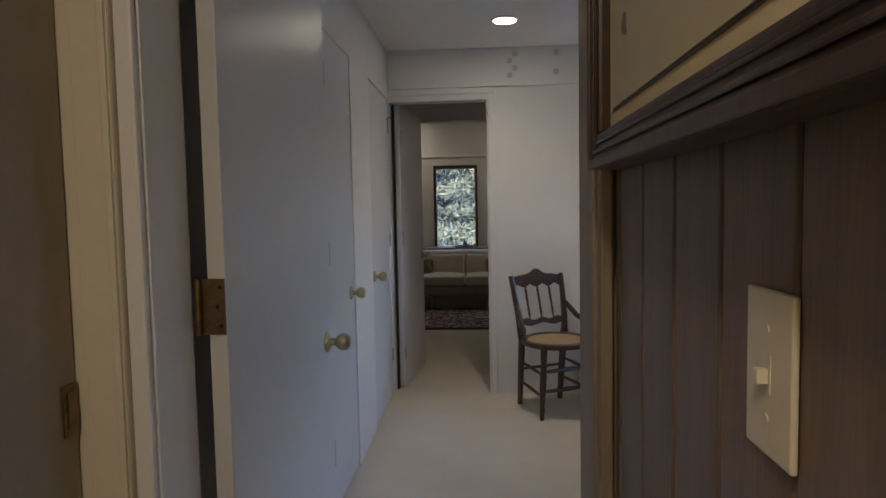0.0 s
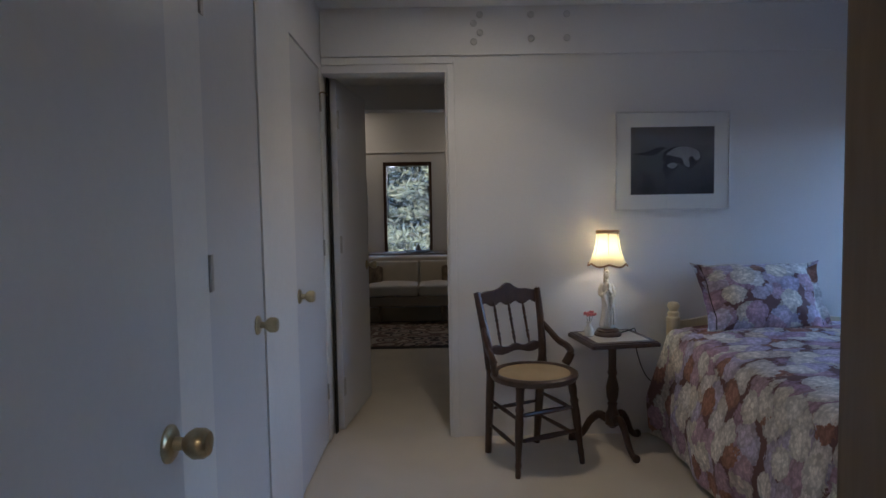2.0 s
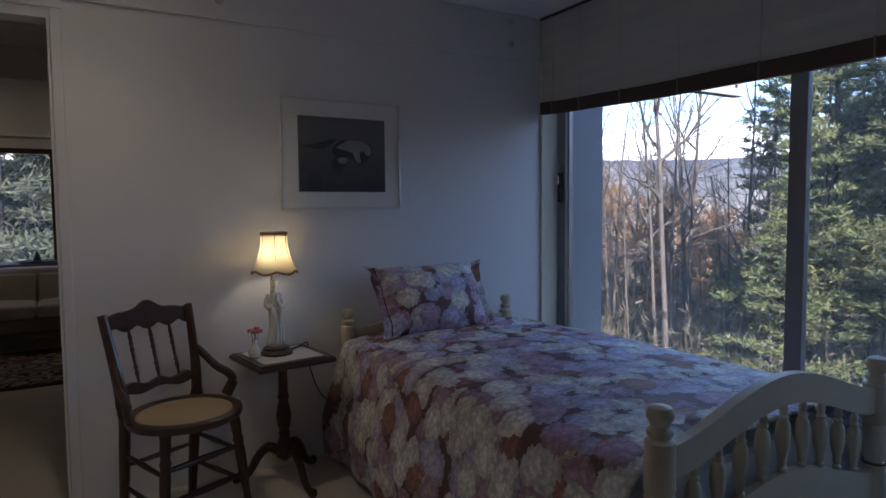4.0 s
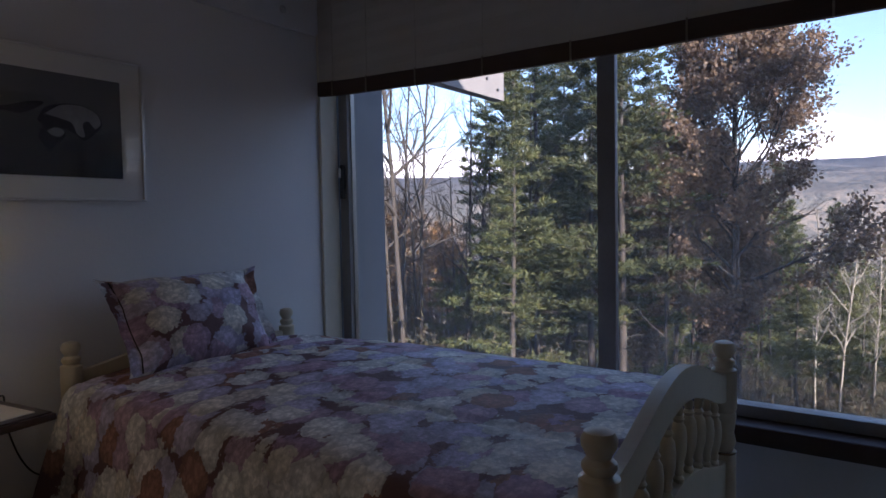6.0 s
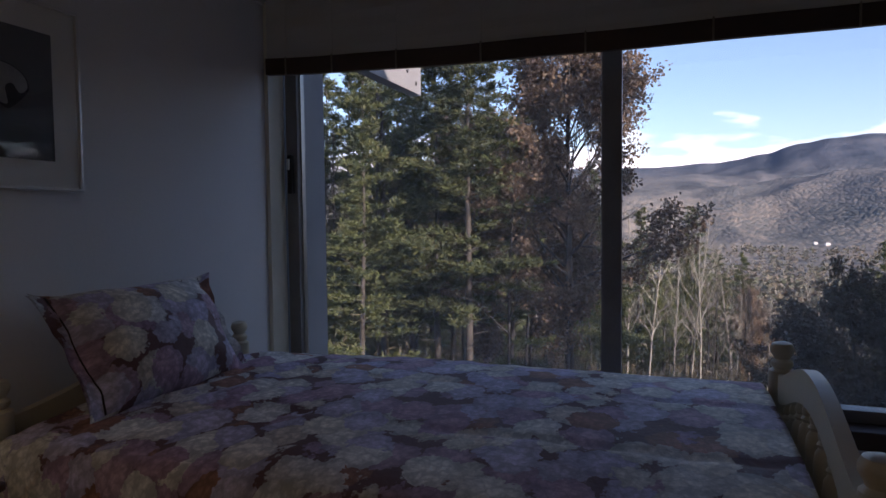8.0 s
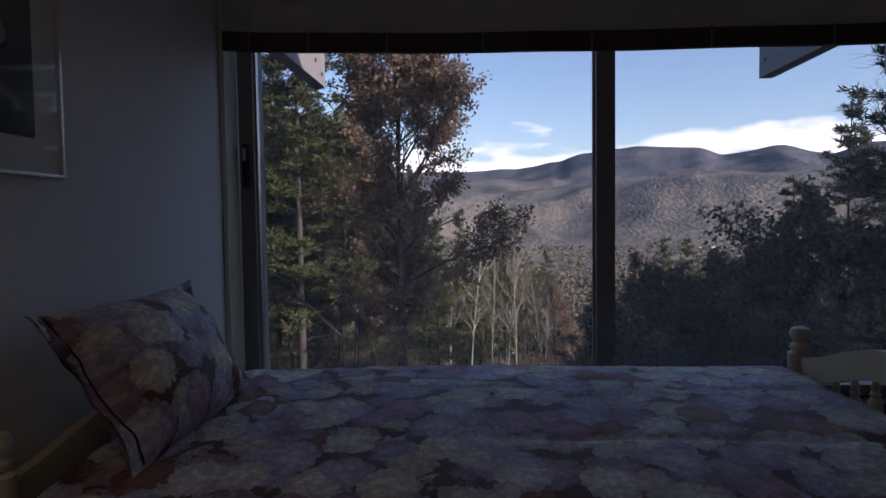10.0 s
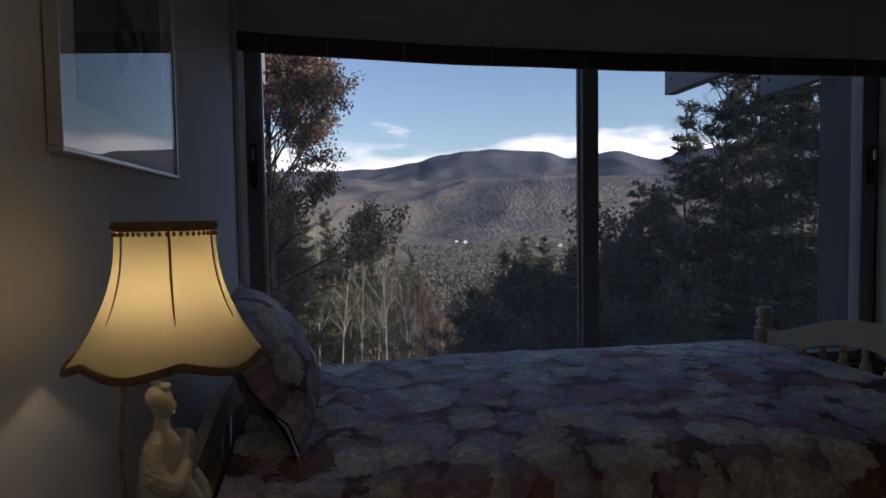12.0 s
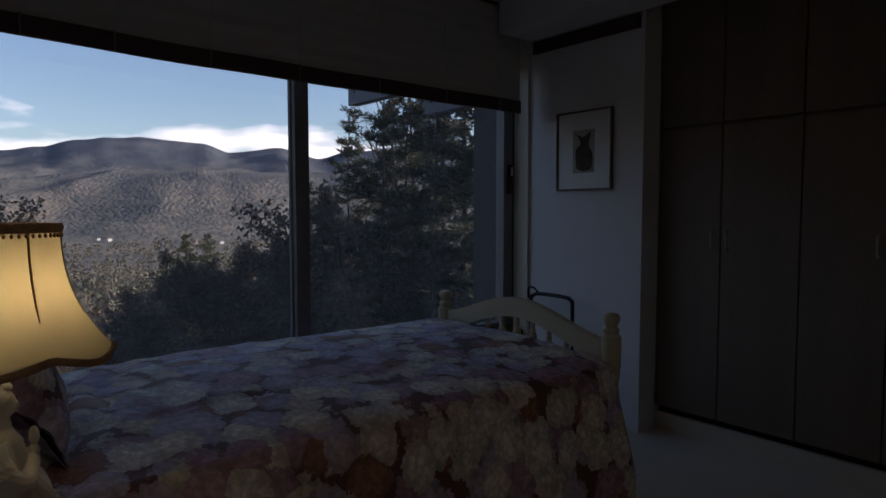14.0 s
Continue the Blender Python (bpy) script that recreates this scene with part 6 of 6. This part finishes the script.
def branching(seed, h, limb, kids, leaf_n=0, leaf_size=0.2, first=0.3, rise=0.6, depth=3, girth=0.0115):
    """A broadleaf tree: a straight tapering trunk, limbs in an oval, forking twigs with leaves at their ends."""
    rnd = np.random.RandomState(seed)
    wood, crown = Soup(), Soup()
    def bend(p, d, ln, r, n, wander, lift):
        pts = [p]
        for i in range(n):
            d = d + rnd.normal(size=3) * wander + np.array((0, 0, lift))
            d = d / np.linalg.norm(d)
            pts.append(pts[-1] + d * ln / n)
        wood.limb(pts, list(np.linspace(r, r * 0.35, n + 1)), 7 if r > 0.08 else 4 if r > 0.02 else 3)
        return pts
    def fork(p, d, ln, r, lev):
        pts = bend(p, d, ln, r, 4, 0.16, 0.06)
        if lev >= depth:
            for k in range(leaf_n):
                t = rnd.rand() * 4
                i = min(3, int(t))
                c = pts[i] + (pts[i + 1] - pts[i]) * (t - i) + rnd.normal(size=3) * 0.16
                crown.blade(c, rnd.normal(size=3), leaf_size * (0.6 + 0.7 * rnd.rand()), leaf_size * 0.8, rnd)
            return
        d2 = pts[-1] - pts[-2]
        d2 = d2 / np.linalg.norm(d2)
        for k in range(4):
            t = 0.9 + 3.0 * (k + rnd.rand()) / 4
            i = min(3, int(t))
            c = pts[i] + (pts[i + 1] - pts[i]) * (t - i)
            nd = d2 + rnd.normal(size=3) * 0.62
            fork(c, nd / np.linalg.norm(nd), ln * (0.42 + 0.25 * rnd.rand()), max(0.006, r * 0.42), lev + 1)
        fork(pts[-1], d2, ln * 0.45, max(0.006, r * 0.35), lev + 1)
    trunk = bend(np.zeros(3), np.array((0.01, 0.01, 1.0)), h, girth * h, 12, 0.022, 0.02)
    for k in range(kids):
        t = (k + 0.8 * rnd.rand()) / kids
        z = (first + (0.97 - first) * t) * 12
        i = min(11, int(z))
        c = trunk[i] + (trunk[i + 1] - trunk[i]) * (z - i)
        a = k * 2.4 + rnd.normal() * 0.5
        ln = h * limb * (0.30 + 0.70 * math.sin(math.pi * min(1, 0.25 + 0.70 * t))) * (0.75 + 0.5 * rnd.rand())
        nd = np.array((math.cos(a), math.sin(a), rise + 0.5 * t))
        fork(c, nd / np.linalg.norm(nd), ln, 0.0042 * h * (1.1 - 0.7 * t), 2 if t > 0.85 else 1)
    return wood, crown


def tree_kind(name, soups, bark, leaves, label, category="tree"):
    wood, crown = soups
    t = base(name, pose(0, 0, 0), label, category)
    tr = new("trunk", wood.mesh("trunk", bark, True))
    tr.parent = t
    if crown.f:
        cr = new("crown", crown.mesh("crown", leaves))
        cr.parent = t
    return t


used = set()
def plant(kind, x, y, scale=1.0, turn=0.0, group="", sink=0.25):
    """Stands a tree of a kind on the hillside: the first time the model itself, then copies."""
    r, az = math.hypot(x, y), math.degrees(math.atan2(y, x))
    m = Matrix.LocRotScale((x, y, ground_z(r, az) - sink), Euler((0, 0, turn)), None)
    if kind.name not in used:
        used.add(kind.name)
        o = kind
        o.matrix_world = m
    else:
        o = copy_thing(kind, m)
    o.scale = (scale, scale, scale)
    if group:
        o["group"] = group
    return o


PINES = [tree_kind("pine_tree", pine_meshes(s, h, sp_, b), BARK, NEEDLES, "tall green pine with a bare lower trunk") for s, h, sp_, b in ((1, 19, 3.0, 0.14), (2, 21, 3.3, 0.24), (3, 17, 2.8, 0.08))]
SHADEPINES = [tree_kind("pine_tree", pine_meshes(s, h, sp_, b), BARK, SHADENEEDLES, "dense pine with needles coloured dark for shade") for s, h, sp_, b in ((11, 16, 3.2, 0.08), (12, 15, 3.0, 0.12))]
BARES = [tree_kind("bare_tree", branching(s, h, lb, 11, first=f, rise=0.8, girth=0.0065), BARK, None, "leafless grey tree with fine twigs") for s, h, lb, f in ((21, 16, 0.22, 0.35), (22, 18, 0.18, 0.40), (23, 13, 0.26, 0.25))]
BIRCH = [tree_kind("birch_tree", branching(s, h, 0.15, 13, first=0.30, rise=1.2, girth=0.0062), PALEBARK, None, "slim pale-barked bare tree") for s, h in ((31, 14), (32, 16))]
OAK = tree_kind("oak_tree", branching(41, 16.0, 0.185, 30, 92, 0.135, first=0.24, rise=0.75, girth=0.0095), BARK, OAKLEAF, "tall oak holding brown autumn leaves")
OAK2 = tree_kind("oak_tree", branching(42, 15, 0.185, 24, 84, 0.145, first=0.18, rise=0.7, girth=0.0095), BARK, OAKLEAF, "broad oak holding rusty brown leaves")
ROUND = tree_kind("broadleaf_tree", branching(43, 9, 0.34, 14, 40, 0.20, first=0.12, rise=0.5), BARK, DULLLEAF, "dark rounded tree with dull leaves")
RUST = tree_kind("small_tree", branching(44, 7, 0.26, 10, 10, 0.16, first=0.15), PALEBARK, RUSTLEAF, "small tree with sparse rusty leaves")


def polar(az, r, eye=(0.6, -1.2)):
    return eye[0] + r * math.cos(radians(az)), eye[1] + r * math.sin(radians(az))


rt = random.Random(12)
plant(OAK, 26.3, 2.3, 1.12, 0.6)
plant(OAK2, *polar(15.5, 31), 1.0, 2.0)
plant(OAK2, *polar(12.0, 40), 1.05, 4.0)
for az, r in ((17, 24), (20, 27), (22.5, 33), (25, 30), (27, 24), (19, 36), (23.5, 39), (29, 34), (13.5, 35), (31, 42), (21, 46), (16, 47), (26, 47), (10.5, 44)):
    plant(rt.choice(PINES), *polar(az, r), 0.85 + 0.3 * rt.random(), rt.random() * 6.28, "pines on the slope")
for k in range(44):
    az, r = 29 + 34 * rt.random(), 25 + 26 * rt.random()
    plant(rt.choice(BARES), *polar(az, r), 0.7 + 0.5 * rt.random(), rt.random() * 6.28, "bare trees on the slope")
for k in range(16):
    az, r = 6 + 24 * rt.random(), 24 + 26 * rt.random()
    plant(rt.choice(BARES), *polar(az, r), 0.6 + 0.4 * rt.random(), rt.random() * 6.28, "bare trees on the slope")
for az, r, s in ((-2.6, 42, 0.82), (-1.8, 44, 0.78), (-0.4, 46, 0.7), (1.6, 40, 0.75), (3.4, 44, 0.8), (-5.0, 50, 0.62), (-8.4, 52, 0.55)):
    plant(rt.choice(BIRCH), *polar(az, r), s, rt.random() * 6.28, "pale birches")
for az, r, s in ((0.5, 50, 0.68), (-3.6, 54, 0.56), (2.8, 52, 0.8), (5.2, 48, 0.85), (-1.2, 60, 0.62), (7.5, 55, 0.9), (4.4, 38, 0.55), (-15.6, 44, 0.52), (-17.5, 50, 0.55)):
    plant(rt.choice(PINES), *polar(az, r), s, rt.random() * 6.28, "pines on the slope")
for k in range(26):
    az, r = -12.5 + 10 * rt.random(), 40 + 24 * rt.random()
    plant(rt.choice((RUST, RUST, BIRCH[0], BARES[2])), *polar(az, r), 0.45 + 0.35 * rt.random(), rt.random() * 6.28, "low autumn trees")
for az, r, s in ((-12.6, 26, 0.62), (-14.6, 24, 0.66), (-16.8, 27, 0.60), (-19.5, 25, 0.68), (-22.0, 27, 0.75), (-24.5, 24, 0.80), (-10.6, 33, 0.55), (-27, 22, 0.8)):
    plant(ROUND, *polar(az, r), s, rt.random() * 6.28, "dark rounded trees")
# the southernmost stand out of view, added to shade the others
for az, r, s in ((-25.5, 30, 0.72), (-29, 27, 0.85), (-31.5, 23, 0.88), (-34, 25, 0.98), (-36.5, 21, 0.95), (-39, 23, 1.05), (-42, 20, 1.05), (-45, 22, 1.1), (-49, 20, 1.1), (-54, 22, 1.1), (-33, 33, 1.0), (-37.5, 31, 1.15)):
    plant(rt.choice(SHADEPINES), *polar(az, r), s, rt.random() * 6.28, "dark pines")
for az, r, s in ((-33.6, 29, 0.95), (-35.5, 31, 1.0)):
    plant(rt.choice(BARES), *polar(az, r), s, rt.random() * 6.28, "bare trees on the slope")
# trees outside the far room's window
for x, y in ((0.9, 17), (-1.4, 18), (0.1, 20), (2.4, 20), (-0.6, 22), (1.2, 23), (-2.6, 23), (3.4, 24), (0.3, 26), (-1.4, 27), (2.2, 28), (-3.8, 28), (0.6, 31), (-1.0, 33)):
    plant(rt.choice(SHADEPINES), x, y, 1.0, rt.random() * 6.28, "dark pines")
for k in range(75):
    az, r = -8 + 74 * rt.random(), 52 + 50 * rt.random()
    plant(rt.choice(PINES + BARES + [OAK2]) if az < 30 else rt.choice(BARES + [RUST]), *polar(az, r), (0.62 if az < 6 else 0.95) + 0.25 * rt.random(), rt.random() * 6.28, "trees further down the slope")

for k in range(34):
    az, r = 31 + 34 * rt.random(), 46 + 60 * rt.random()
    plant(RUST, *polar(az, r), 1.3 + 0.8 * rt.random(), rt.random() * 6.28, "rusty trees up the slope")

# undergrowth of saplings and brush between the trunks
def brush():
    rnd = np.random.RandomState(77)
    soup = Soup()
    for k in range(2600):
        az = -14 + 78 * rnd.rand()
        r = 23 + 60 * rnd.rand() ** 0.8
        x, y = polar(az, r)
        if az < 5 and r < 34:
            continue
        g = ground_z(math.hypot(x, y), math.degrees(math.atan2(y, x)))
        tall = (0.8 + 3.6 * rnd.rand() ** 1.6) * (1.0 if az > 4 else 0.6)
        for j in range(3):
            stem = rnd.normal(size=3) * (0.25, 0.25, 0) + (0, 0, 1.0)
            for q in range(12):
                t = 0.15 + 0.85 * rnd.rand()
                p = np.array((x, y, g)) + stem * tall * t + rnd.normal(size=3) * 0.08
                soup.blade(p, rnd.normal(size=3) + stem * 0.8, 0.30 + 0.45 * rnd.rand(), 0.015 + 0.04 * rnd.rand(), rnd)
            soup.blade(np.array((x, y, g)), stem, tall, 0.022, rnd)
    return soup


tagged(new("undergrowth", brush().mesh("undergrowth", leaf_material("brush_leaves", [(0.050, 0.044, 0.032), (0.090, 0.076, 0.054), (0.056, 0.070, 0.040), (0.120, 0.094, 0.064), (0.076, 0.070, 0.058)], 0.15))), "brush and saplings between the trunks", "undergrowth", kind="stuff")

# small white houses across the valley
HOUSEP = shader("white_house_paint", (0.60, 0.60, 0.59), 0.7, vary=0.05, scale=0.5, fine=4, bump=0)
HROOF = shader("grey_roof", (0.16, 0.15, 0.15), 0.8, vary=0.1, scale=0.5, fine=4, bump=0)
for az, r, s in ((-11.0, 1380, 0.5), (-10.2, 1400, 0.4), (-17.4, 1250, 0.5), (-18.6, 1240, 0.45), (-19.5, 1260, 0.5)):
    x, y = polar(az, r)
    hz = ground_z(math.hypot(x, y), math.degrees(math.atan2(y, x)))
    hs_ = base("house", Matrix.LocRotScale((x, y, hz), Euler((0, 0, radians(az + 20))), Vector((s, s, s))), "small white house far across the valley", "house", "houses across the valley")
    part("wall", box(-6, 6, -8, 8, -4, 9), HOUSEP, hs_)
    part("roof", slab([(-6.6, 9.001), (6.6, 9.001), (0, 13.5)], 17, "y", -8.5), HROOF, hs_)
